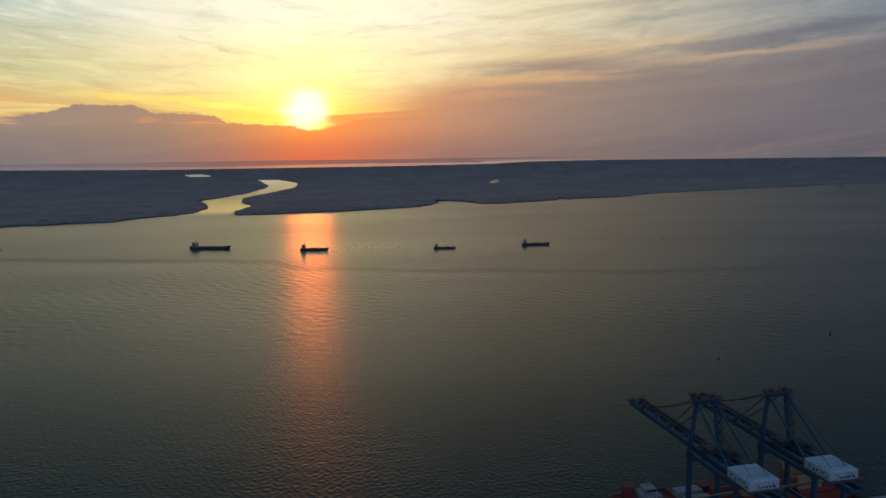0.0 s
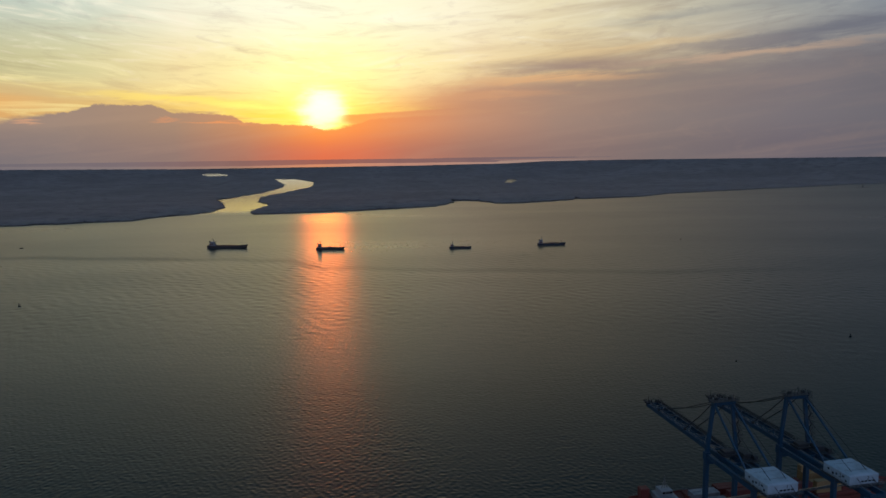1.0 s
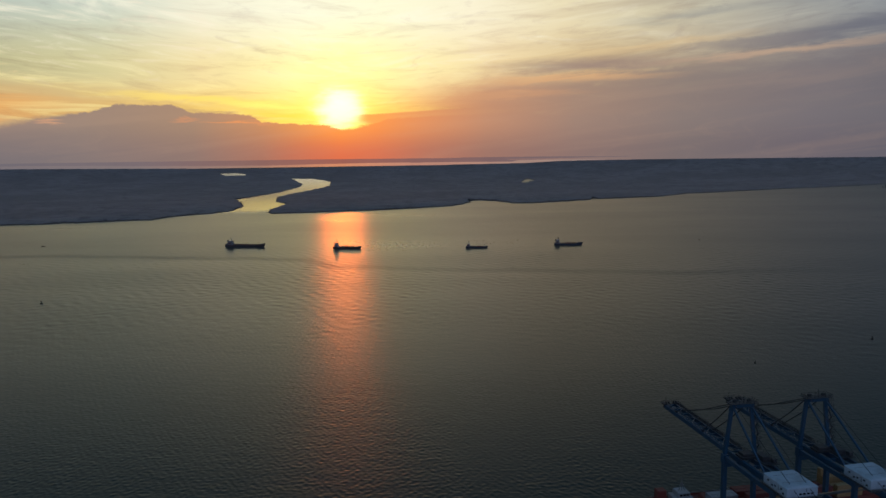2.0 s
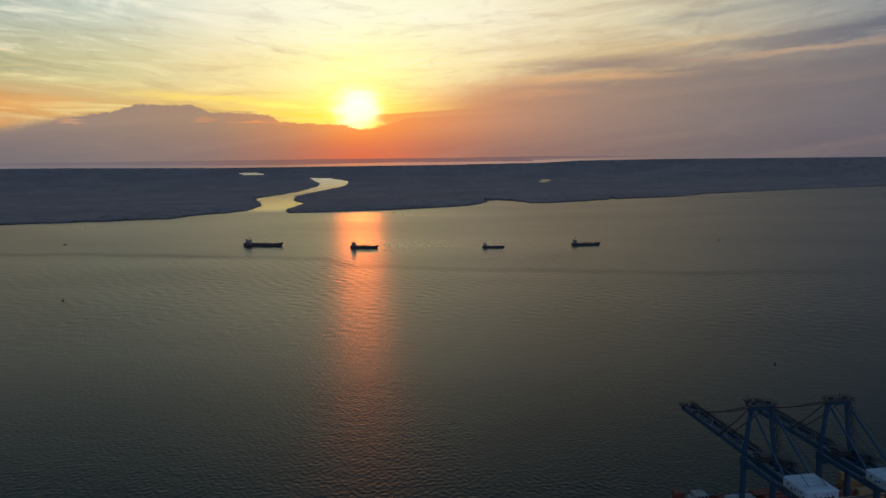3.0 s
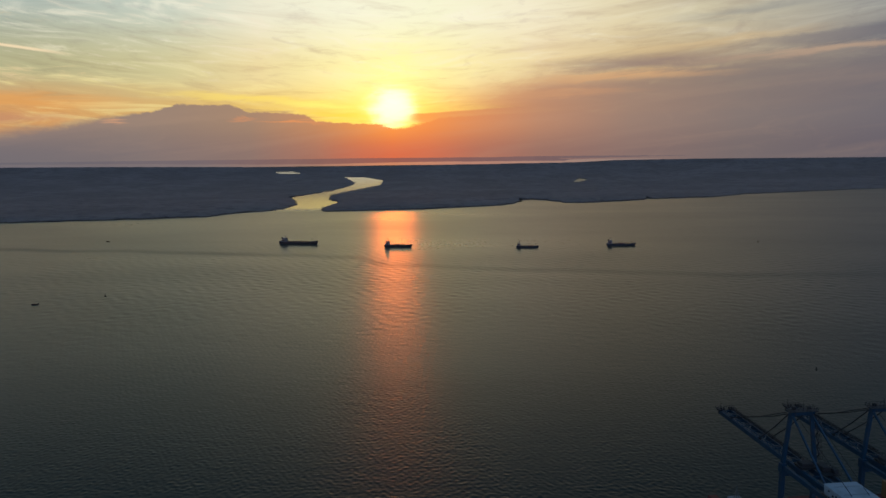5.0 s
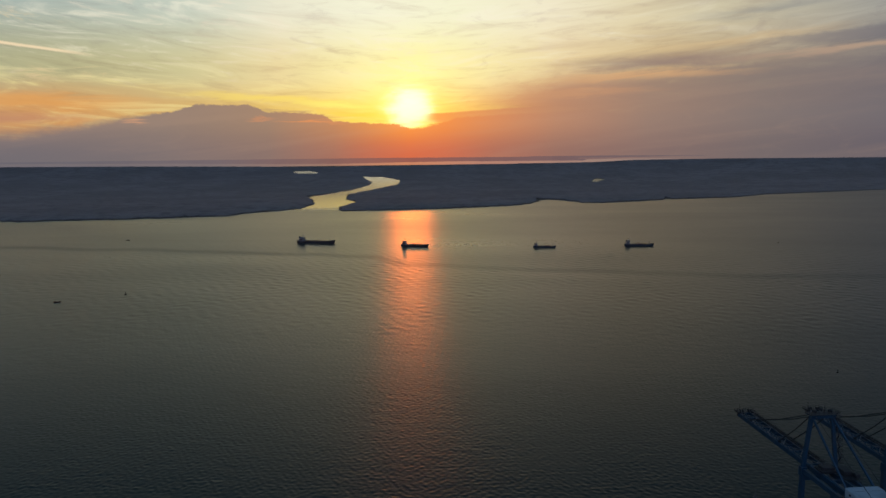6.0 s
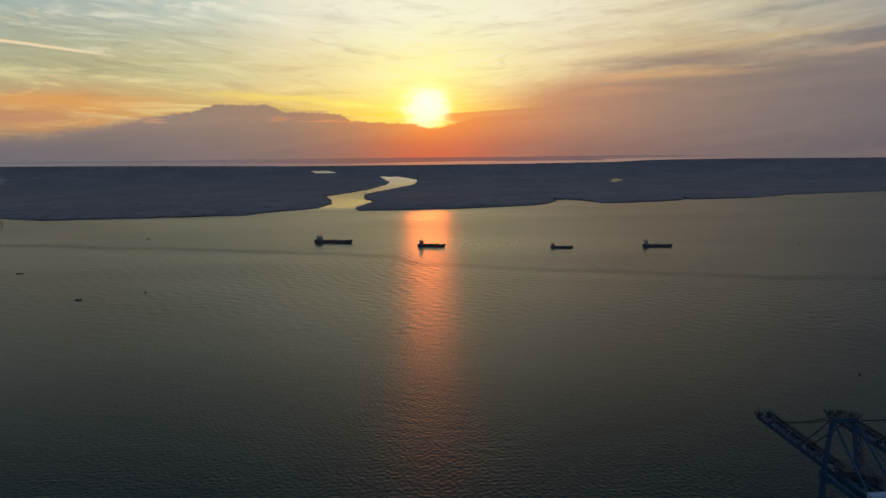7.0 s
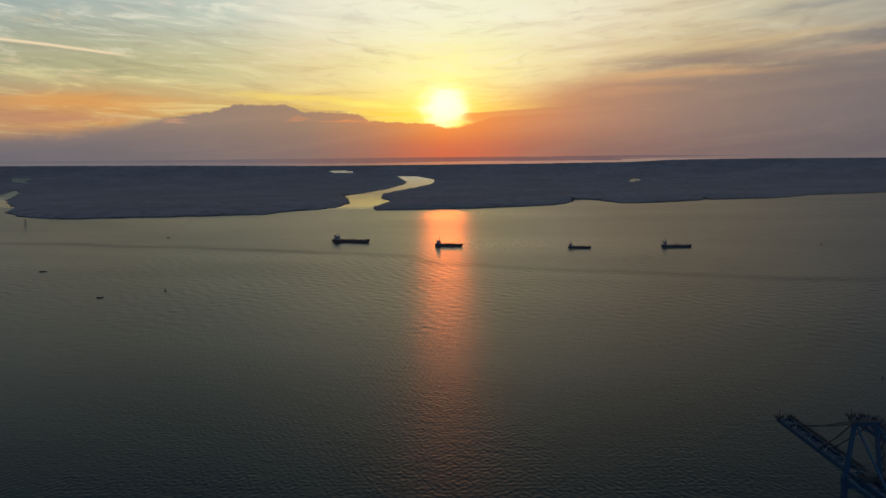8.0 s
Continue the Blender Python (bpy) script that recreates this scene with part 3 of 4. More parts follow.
def build_shore_clumps():
    """Crowns of single trees along the near shore and over the first rows behind it."""
    rng = np.random.default_rng(4)
    n = 150000
    a = np.radians(rng.uniform(-47, 36, n))
    r = np.exp(rng.uniform(np.log(1650), np.log(3900), n))
    x, y = r * np.sin(a), r * np.cos(a)
    on = wooded(x, y)
    step = 26.0
    near = ~(wooded(x + step, y) & wooded(x - step, y) & wooded(x, y - step) & wooded(x, y + step))
    keep = on & (near & (r < 3400) )
    x, y = x[keep], y[keep]
    k = len(x)
    t = (1 + 5 ** 0.5) / 2
    ico = np.array([(-1, t, 0), (1, t, 0), (-1, -t, 0), (1, -t, 0), (0, -1, t), (0, 1, t), (0, -1, -t), (0, 1, -t), (t, 0, -1), (t, 0, 1), (-t, 0, -1), (-t, 0, 1)]) / 1.9
    tri = np.array([(0, 11, 5), (0, 5, 1), (0, 1, 7), (0, 7, 10), (0, 10, 11), (1, 5, 9), (5, 11, 4), (11, 10, 2), (10, 7, 6), (7, 1, 8),
                    (3, 9, 4), (3, 4, 2), (3, 2, 6), (3, 6, 8), (3, 8, 9), (4, 9, 5), (2, 4, 11), (6, 2, 10), (8, 6, 7), (9, 8, 1)])
    size = rng.uniform(0.9, 2.2, (k, 1, 1)) * np.clip((2600 / np.hypot(x, y)), 0.3, 1.0)[:, None, None] * np.array([1, 1, 0.7])
    pts = ico[None] * size * rng.uniform(0.7, 1.3, (k, 12, 1))
    top = rng.uniform(0.4, 2.2, k) * np.clip((2350 / np.hypot(x, y)) ** 3.2, 0.05, 0.85)
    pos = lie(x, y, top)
    co = (pts + pos[:, None]).reshape(-1, 3)
    faces = (tri[None] + (np.arange(k) * 12)[:, None, None]).reshape(-1, 3)
    ob = raw_mesh("mangrove_crowns", co, faces, M_LEAF, False)
    return tagged(ob, "ragged crowns of mangrove trees along the shore", "trees", kind="stuff")


build_mangrove()
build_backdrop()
build_shore_clumps()


# ---- quay ----
QUAY = pose(103.3, 266.0, 0, 0, 0, 12.0)  # x along the quay, y out to sea
DECK_Z = 4.0


def build_quay():
    bm = box(-260, -420, 0.6, 330, 6, DECK_Z, bevel=0.15)
    ob = new("quay", mesh_of(bm, "quay", M_CONC))
    ob.matrix_world = QUAY
    tagged(ob, "grey concrete container quay under the cranes", "quay", kind="structure")
    bm = bm_new()
    for y in (0, -30):
        add_box(bm, -255, y - 0.08, DECK_Z, 325, y + 0.08, DECK_Z + 0.12)
    part("rail", bm, M_STEEL, ob)
    bm = bm_new()
    for i in range(-25, 32):
        add_box(bm, i * 10 - 0.6, 6, 1.0, i * 10 + 0.6, 6.9, 3.4, bevel=0.2)
    part("fender", bm, M_DARK, ob, "black rubber fenders")
    bm = bm_new()
    for i in range(-26, 33):
        add_beam(bm, (i * 10 - 5, 2, -0.4), (i * 10 - 5, 2, 0.7), 1.2, round_=10)
        add_beam(bm, (i * 10 - 5, -12, -0.4), (i * 10 - 5, -12, 0.7), 1.2, round_=10)
    part("pile", bm, M_CONC, ob)


build_quay()


# ---- ship-to-shore cranes ----
GIRDER = 36.0   # underside of boom and girder over the water
APEX = 58.5
HALF = 6.4      # half the distance between the legs, along the quay


def text_mesh(body, size, m, name, mat, parent):
    cu = bpy.data.curves.new(name, "FONT")
    cu.body, cu.size, cu.extrude, cu.align_x, cu.align_y = body, size, 0.02, "CENTER", "CENTER"
    tmp = bpy.data.objects.new(name, cu)
    me = bpy.data.meshes.new_from_object(tmp)
    bpy.data.objects.remove(tmp)
    me.materials.append(mat)
    ob = new(name, me)
    ob.parent = parent
    ob.matrix_local = m
    return ob


def build_crane(m, number):
    c = thing("gantry_crane", m, "blue steel quay crane, boom lowered, white machinery house numbered " + number, "crane", "quay cranes")
    g, top = GIRDER, GIRDER + 2.0
    for s in (-1, 1):
        # seaward legs, tapering into the frame above
        bm = beam((s * HALF, 0, DECK_Z + 1.6), (s * HALF, 0, top), 1.5, 1.7)
        add_box(bm, s * HALF - 1.0, -1.1, g - 1.2, s * HALF + 1.0, 1.1, top + 0.3)
        leg = part("leg", bm, M_BLUE, c)
        bm = bm_new()
        for k in range(4):
            add_box(bm, s * HALF - 2.2 + k * 1.2, -0.5, DECK_Z + 0.05, s * HALF - 1.3 + k * 1.2, 0.5, DECK_Z + 1.6, bevel=0.12)
        part("bogie", bm, M_DARK, leg)
        bm = beam((s * HALF, -30, DECK_Z + 1.6), (s * HALF, -30, top), 1.4, 1.6)
        leg = part("leg", bm, M_BLUE, c)
        bm = bm_new()
        for k in range(4):
            add_box(bm, s * HALF - 2.2 + k * 1.2, -30.5, DECK_Z + 0.05, s * HALF - 1.3 + k * 1.2, -29.5, DECK_Z + 1.6, bevel=0.12)
        part("bogie", bm, M_DARK, leg)
        # mast legs lean in to the apex
        part("mast_leg", beam((s * HALF, 0, top), (s * 3.9, 0.4, APEX), 1.15, 1.25), M_BLUE, c)
        # back stays to the landward frame
        part("back_stay", beam((s * 3.9, -0.6, APEX - 1.5), (s * (HALF - 1.2), -26.5, top + 0.4), 0.6, 0.65), M_BLUE, c)
        part("stay_rod", beam((s * 3.4, -0.9, APEX - 0.3), (s * 3.0, -41, top + 0.6), 0.2, round_=6), M_ROPE, c)
        # portal beams and braces along the rails' gauge
        part("portal_beam", beam((s * HALF, 0.4, 17.0), (s * HALF, -30.4, 17.0), 1.0, 1.5), M_BLUE, c)
        part("brace", beam((s * HALF, -0.5, 17.5), (s * HALF, -29.5, g - 1.0), 0.7, round_=8), M_STEEL, c, "pale grey tubular brace")
        part("top_beam", beam((s * HALF, 0.6, g + 0.9), (s * HALF, -30.6, g + 0.9), 1.0, 1.7), M_BLUE, c)
        # twin girders: landward girder and hinged boom
        part("girder", box(s * 2.6 - 0.5, -43, g, s * 2.6 + 0.5, 1.5, g + 2.1, bevel=0.05), M_BLUE, c)
        bm = box(s * 2.6 - 0.45, 1.9, g + 0.1, s * 2.6 + 0.45, 56.5, g + 1.9, bevel=0.05)
        boom = part("boom", bm, M_BLUE, c)
        # a walkway with a rail along the right-hand side only, out to the tip
        if s > 0:
            bm = box(3.5, -42, g + 1.55, 4.3, 57, g + 1.63)
            for k in range(25):
                add_beam(bm, (3.0, -40 + k * 4, g + 1.0), (4.2, -40 + k * 4, g + 1.55), 0.09)
            walkway = part("walkway", bm, M_DARK, c)
            part("handrail", add_rail(bm_new(), [(4.3, -42, g + 1.6), (4.3, 57, g + 1.6)], 1.15, 2.0, 0.07), M_DARK, walkway)
        bm = box(s * 2.05 - 0.08, -42, g + 2.1, s * 2.05 + 0.08, 56, g + 2.28)
        part("trolley_rail", bm, M_STEEL, c)
        # cable tray with festoon loops along one side
        if s > 0:
            bm = bm_new()
            for k in range(30):
                y0 = 4 + k * 1.7
                add_beam(bm, (3.25, y0, g + 2.6), (3.25, y0 + 0.85, g + 0.7), 0.12)
                add_beam(bm, (3.25, y0 + 0.85, g + 0.7), (3.25, y0 + 1.7, g + 2.6), 0.12)
            part("festoon", bm, M_DARK, boom)
            bm = box(3.1, 2, g + 2.6, 3.5, 56, g + 2.75)
            for k in range(14):
                add_beam(bm, (3.3, 4 + k * 4, g + 1.9), (3.3, 4 + k * 4, g + 2.65), 0.12)
            part("cable_tray", bm, M_DARK, boom)
        # fore stays, doubled, outer and inner
        for y1 in (46.0, 23.0):
            bm = bm_new()
            mid = Vector((s * 3.1, y1 * 0.52, (APEX * 0.48 + top * 0.52) - (0.7 if y1 > 30 else 0.2)))
            add_beam(bm, (s * 3.4, 0.8, APEX - 0.2), mid, 0.26, 0.34)
            add_beam(bm, mid, (s * 2.6, y1, top + 0.5), 0.26, 0.34)
            add_box(bm, s * 2.6 - 0.3, y1 - 0.6, top - 0.2, s * 2.6 + 0.3, y1 + 0.6, top + 0.7)
            part("fore_stay", bm, M_DARK, c)
    # open truss standing on the boom girders
    for s in (-1, 1):
        bm = beam((s * 2.6, 4, top + 1.5), (s * 2.6, 52, top + 1.3), 0.3, 0.3)
        for k in range(12):
            y0 = 4 + k * 4.0
            add_beam(bm, (s * 2.6, y0, top - 0.1), (s * 2.6, y0 + 2.0, top + 1.4), 0.2)
            add_beam(bm, (s * 2.6, y0 + 2.0, top + 1.4), (s * 2.6, y0 + 4.0, top - 0.1), 0.2)
        part("truss", bm, M_DARK if s > 0 else M_BLUE, c)
    # cross ties and diagonals between the booms
    for k in range(10):
        y0 = 3.0 + k * 5.9
        part("cross_tie", beam((-2.6, y0, top - 0.5), (2.6, y0, top - 0.5), 0.5, 0.6), M_BLUE, c)
        if k < 9:
            s = 1 if k % 2 else -1
            part("diagonal", beam((-2.4 * s, y0, top - 0.3), (2.4 * s, y0 + 5.9, top - 0.3), 0.28, 0.3), M_STEEL, c)
    for y0 in (-2, -10, -18, -26, -34, -42.5):
        part("cross_tie", beam((-2.6, y0, g + 0.8), (2.6, y0, g + 0.8), 0.7, 1.2), M_BLUE, c)
    for y0, z in ((0, g - 2.2), (0, 17), (-30, g + 0.9), (-30, 17)):
        part("cross_beam", beam((-HALF, y0, z), (HALF, y0, z), 1.0, 1.4), M_BLUE, c)
    for y0 in (0, -30):
        part("sill_beam", beam((-HALF - 3, y0, DECK_Z + 2.2), (HALF + 3, y0, DECK_Z + 2.2), 1.3, 1.3), M_BLUE, c)
    # boom tip: end frame, sheaves, platform, lamp post
    bm = box(-3.2, 56.3, g + 0.2, 3.2, 57.1, g + 1.9, bevel=0.05)
    add_box(bm, -3.6, 55.2, g + 1.9, -1.9, 58.0, g + 2.5)
    add_box(bm, 1.9, 55.2, g + 1.9, 3.6, 58.0, g + 2.5)
    tip = part("boom_tip", bm, M_DARK, c)
    for x in (-2.4, -1.2, 1.2, 2.4):
        part("sheave", beam((x - 0.15, 55.8, g + 2.9), (x + 0.15, 55.8, g + 2.9), 1.3, round_=12), M_DARK, tip)
    part("handrail", add_rail(bm_new(), [(-3.9, 54, g + 2.0), (-3.9, 58.2, g + 2.0), (3.9, 58.2, g + 2.0), (3.9, 54, g + 2.0)], 1.2, 1.4, 0.08), M_DARK, tip)
    part("lamp_post", beam((-2.2, 56.8, g + 2), (-2.2, 56.8, g + 5.4), 0.16, round_=6), M_DARK, tip)
    # apex: head beam, sheaves, platform with rails, mast and aircraft lamp
    bm = box(-4.6, -1.0, APEX - 1.4, 4.6, 1.0, APEX + 0.2, bevel=0.06)
    head = part("head_beam", bm, M_BLUE, c)
    bm = box(-5.6, -2.0, APEX + 0.25, 5.6, 2.0, APEX + 0.37)
    platform = part("platform", bm, M_DARK, c)
    part("handrail", add_rail(bm_new(), [(-5.5, -1.9, APEX + 0.35), (5.5, -1.9, APEX + 0.35), (5.5, 1.9, APEX + 0.35), (-5.5, 1.9, APEX + 0.35), (-5.5, -1.9, APEX + 0.35)], 1.15, 1.5, 0.08), M_DARK, platform)
    for x in (-3.4, -2.6, 2.6, 3.4):
        part("sheave", beam((x - 0.18, 0.3, APEX + 1.0), (x + 0.18, 0.3, APEX + 1.0), 1.2, round_=12), M_DARK, head)
    bm = beam((0.6, 0, APEX + 0.3), (0.6, 0, APEX + 3.4), 0.14, round_=6)
    add_beam(bm, (0.1, 0, APEX + 2.6), (1.1, 0, APEX + 2.6), 0.1)
    part("mast", bm, M_DARK, head)
    # stair tower up the right-hand mast leg
    bm = bm_new()
    for k in range(9):
        z = top + 1.5 + k * 2.2
        x = HALF + 0.9 - k * 0.27
        add_box(bm, x, -1.3, z, x + 1.3, 0.7, z + 0.1)
        add_beam(bm, (x + 0.2, -1.1 if k % 2 else 0.5, z), (x, 0.5 if k % 2 else -1.1, z + 2.2), 0.5, 0.1)
        add_rail(bm, [(x + 1.25, -1.3, z), (x + 1.25, 0.7, z)], 1.1, 1.0, 0.07)
    part("stair", bm, M_DARK, c)
    # trolley with cab near the portal
    bm = box(-3.0, -6.5, top + 0.35, 3.0, -1.6, top + 1.1, bevel=0.05)
    add_box(bm, -2.2, -5.8, top + 1.1, 2.2, -2.4, top + 2.2, bevel=0.05)
    trolley = part("trolley", bm, M_DARK, c)
    bm = box(2.9, -4.9, g - 2.9, 5.2, -1.9, g - 0.3, bevel=0.08)
    add_beam(bm, (3.4, -3.4, g - 0.4), (2.6, -3.4, top + 0.6), 0.4)
    cab = part("cab", bm, M_SHIPW, trolley, "pale steel cab")
    # boom hoist platform beside the portal
    bm = box(2.2, -12.5, top + 0.3, 8.6, -2.2, top + 0.5)
    add_box(bm, 3.2, -9.8, top + 0.5, 6.2, -5.0, top + 2.4, bevel=0.08)
    add_box(bm, 6.4, -11.6, top + 0.5, 8.0, -9.6, top + 2.0, bevel=0.08)
    hoist = part("hoist_platform", bm, M_DARK, c)
    part("handrail", add_rail(bm_new(), [(8.5, -12.4, top + 0.5), (8.5, -2.3, top + 0.5)], 1.15, 1.6, 0.08), M_DARK, hoist)
    # white machinery house on the landward girder
    hx, y0, y1, z0, z1 = 5.9, -36.6, -23.8, g + 2.15, 42.0
    bm = box(-hx, y0, z0, hx, y1, z1 - 0.5, bevel=0.06)
    house = part("machinery_house", bm, M_WHITE, c, "white sheet-metal machinery house")
    bm = bm_new()
    v = [bm.verts.new(p) for p in ((-hx - 0.15, y0 - 0.15, z1 - 0.5), (hx + 0.15, y0 - 0.15, z1 - 0.5), (hx + 0.15, y1 + 0.15, z1 - 0.5), (-hx - 0.15, y1 + 0.15, z1 - 0.5),
                                   (-hx + 0.9, y0 + 0.5, z1), (hx - 0.9, y0 + 0.5, z1), (hx - 0.9, y1 - 0.5, z1), (-hx + 0.9, y1 - 0.5, z1))]
    for f in ((3, 2, 1, 0), (4, 5, 6, 7), (0, 1, 5, 4), (1, 2, 6, 5), (2, 3, 7, 6), (3, 0, 4, 7)):
        bm.faces.new([v[i] for i in f])
    roof = part("roof", bm, M_WHITE, house)
    for y in (-33.0, -27.4):
        part("seam", box(-hx + 0.9, y - 0.06, z1 + 0.004, hx - 0.9, y + 0.06, z1 + 0.07), M_STEEL, roof)
    for k, (y, z) in enumerate(((-26.5, 40.2), (-28.7, 39.4), (-30.4, 39.9), (-33.6, 40.3), (-34.9, 39.2))):
        part("vent", box(-hx - 0.12, y - 0.36, z - 0.3, -hx + 0.1, y + 0.36, z + 0.3), M_GLASS, house, "dark louvred vent")
    for k in range(4):
        part("vent", box(-1.2 + k * 1.5, y0 - 0.12, 39.1, -0.3 + k * 1.5, y0 + 0.1, 39.6), M_GLASS, house)
    text_mesh(number, 2.2, Matrix.Translation((-hx - 0.03, -32.2, 40.0)) @ Euler((radians(90), 0, radians(-90))).to_matrix().to_4x4(), "number", M_DARK, house)
    text_mesh(number, 1.9, Matrix.Translation((1.6, y0 - 0.03, 40.4)) @ Euler((radians(90), 0, 0)).to_matrix().to_4x4(), "number", M_DARK, house)
    bm = box(-hx - 1.0, y0 - 1.6, z0 - 0.25, hx + 1.0, y1 + 0.6, z0 - 0.02)
    base = part("house_platform", bm, M_DARK, c)
    part("handrail", add_rail(bm_new(), [(-hx - 0.95, y1, z0), (-hx - 0.95, y0 - 1.5, z0), (hx + 0.95, y0 - 1.5, z0), (hx + 0.95, y1, z0)], 1.1, 1.8, 0.07), M_STEEL, base)
    # hoist ropes along the boom
    for x in (-1.3, 1.3):
        part("hoist_rope", beam((x, -24, top + 1.2), (x, 55.8, top + 0.9), 0.09, round_=5), M_ROPE, c)
    return c


build_crane(QUAY, "1")
build_crane(QUAY @ pose(32.2, 0, 0), "2")


# ---- ships ----
def hull_bm(length, beam_w, deck, bow_rise, stern_rise=0.6, draft=-1.5, full=0.75):
    """A hull lofted from sections; x runs from the stern (0) to the bow (length)."""
    bm = bm_new()
    rows = []
    n = 22
    for i in range(n + 1):
        u = i / n
        x = u * length
        half = beam_w / 2 * min(1.0, 0.82 + u * 1.8) * (1 - max(0, (u - full) / (1 - full)) ** 2.1)
        half = max(half, 0.12)
        zt = deck + bow_rise * max(0, (u - 0.8) / 0.2) ** 1.2 + stern_rise * max(0, (0.16 - u) / 0.16)
        rake = 0.05 * length * max(0, (u - 0.86) / 0.14)
        sec = []
        for w, z, fwd in ((0.0, draft, 0), (0.55, draft, 0), (0.94 - 0.25 * max(0, (u - 0.8) / 0.2), draft * 0.4, 0.1), (0.98 - 0.12 * max(0, (u - 0.8) / 0.2), deck * 0.5, 0.5), (1.0, zt, 1.0)):
            sec.append((x + rake * fwd, half * w, z))
        rows.append(sec)
    grid = [[bm.verts.new((x, -y, z)) for x, y, z in reversed(sec)] + [bm.verts.new(p) for p in sec[1:]] for sec in rows]
    for a, b in zip(grid, grid[1:]):
        for i in range(len(a) - 1):
            bm.faces.new((a[i], a[i + 1], b[i + 1], b[i]))
    bm.faces.new(grid[0])
    bm.faces.new(list(reversed(grid[-1])))
    # deck set a little below the bulwark
    lower = []
    for sec in rows:
        x, y, z = sec[-1]
        lower.append((bm.verts.new((x, -y + 0.1, z - 0.9)), bm.verts.new((x, y - 0.1, z - 0.9))))
    for (a, b), (c, d) in zip(lower, lower[1:]):
        bm.faces.new((a, b, d, c))
    for g, (a, b), g2, (c, d) in zip(grid, lower, grid[1:], lower[1:]):
        bm.faces.new((g[0], g2[0], c, a))
        bm.faces.new((g[-1], b, d, g2[-1]))
    bmesh.ops.recalc_face_normals(bm, faces=bm.faces)
    return bm


def build_ship(m, length, width, label, hull_mat, kind):
    ship = thing("cargo_ship", m, label, "ship", "ships at anchor")
    deck = length * 0.046 + 0.6
    part("hull", hull_bm(length, width, deck, length * 0.034 + 0.4, length * 0.02), hull_mat, ship)
    dz = deck - 0.9
    # stern house in tiers with a bridge, windows, funnel and masts
    x0, h = length * 0.03, max(1.9, length * 0.029)
    w = width * 0.42
    tiers = 3 if length > 42 else 2
    for k in range(tiers):
        a, b = x0 + k * 0.018 * length, x0 + length * (0.17 - 0.014 * k)
        tier = part("deckhouse", box(a, -w * (1 - 0.1 * k), dz + k * h, b, w * (1 - 0.1 * k), dz + (k + 1) * h - 0.12, bevel=0.1), M_SHIPW, ship, "off-white deckhouse tier")
        n = 5
        for i in range(n):
            xx = a + (b - a) * (i + 0.6) / (n + 0.2)
            for s in (-1, 1):
                yy = s * w * (1 - 0.1 * k)
                part("window", box(xx - 0.35, yy - 0.06, dz + k * h + h * 0.45, xx + 0.35, yy + 0.06, dz + k * h + h * 0.78), M_GLASS, tier)
        part("deck_edge", box(a - 0.5, -w * 1.08, dz + (k + 1) * h - 0.12, b + 0.6, w * 1.08, dz + (k + 1) * h + 0.02), M_SHIPW, tier)
    zt = dz + tiers * h
    xb = x0 + length * 0.12
    bridge = part("bridge", box(xb - length * 0.05, -w * 1.02, zt, xb + length * 0.035, w * 1.02, zt + h * 1.05, bevel=0.12), M_SHIPW, ship)
    part("window", box(xb + length * 0.035 - 0.05, -w * 0.9, zt + h * 0.45, xb + length * 0.035 + 0.06, w * 0.9, zt + h * 0.85), M_GLASS, bridge)
    bm = beam((x0 + length * 0.03, 0, zt), (x0 + length * 0.022, 0, zt + h * 1.5), length * 0.035, round_=12)
    part("funnel", bm, M_DARK, ship, "black funnel")
    bm = beam((xb, 0, zt + h), (xb, 0, zt + h * 3.4), 0.5, round_=6)
    add_beam(bm, (xb, -1.6, zt + h * 2.3), (xb, 1.6, zt + h * 2.3), 0.16)
    add_beam(bm, (xb, -0.9, zt + h * 2.8), (xb, 0.9, zt + h * 2.8), 0.16)
    part("radar_mast", bm, M_DARK, ship)
    # forecastle and foremast
    xf = length * 0.86
    bm = box(xf, -width * 0.2, dz, xf + length * 0.07, width * 0.2, dz + h * 0.7, bevel=0.1)
    part("forecastle", bm, hull_mat, ship)
    part("foremast", beam((xf + 1, 0, dz), (xf + 1, 0, dz + h * 3.2), 0.5, round_=6), M_DARK, ship)
    # anchor windlass, deck lockers and vent posts
    bm = box(xf - length * 0.03, -1.0, dz, xf - length * 0.01, 1.0, dz + h * 0.5, bevel=0.08)
    add_beam(bm, (xf - length * 0.02, -1.5, dz + h * 0.4), (xf - length * 0.02, 1.5, dz + h * 0.4), 0.7, round_=8)
    part("windlass", bm, M_DARK, ship)
    for k in range(5):
        x = length * (0.25 + 0.125 * k)
        bm = beam((x, -width * 0.38, dz), (x, -width * 0.38, dz + h * (0.9 + 0.35 * (k % 2))), 0.3, round_=6)
        add_beam(bm, (x - 0.4, -width * 0.38, dz + h * (0.9 + 0.35 * (k % 2))), (x + 0.4, -width * 0.38, dz + h * (0.9 + 0.35 * (k % 2))), 0.5, round_=6)
        part("vent_post", bm, M_BUFF, ship)
    for s in (-1, 1):
        bm = beam((x0 + length * 0.05, s * w * 1.0, dz + h * 1.7), (x0 + length * 0.12, s * w * 1.0, dz + h * 1.7), 1.5, round_=8)
        part("lifeboat", bm, M_REDBOX, ship, "dull red lifeboat under its davits")
    part("aerial", beam((xb - length * 0.03, 0.8, zt + h), (xb - length * 0.03, 0.8, zt + h * 4.2), 0.22, round_=6), M_DARK, ship)
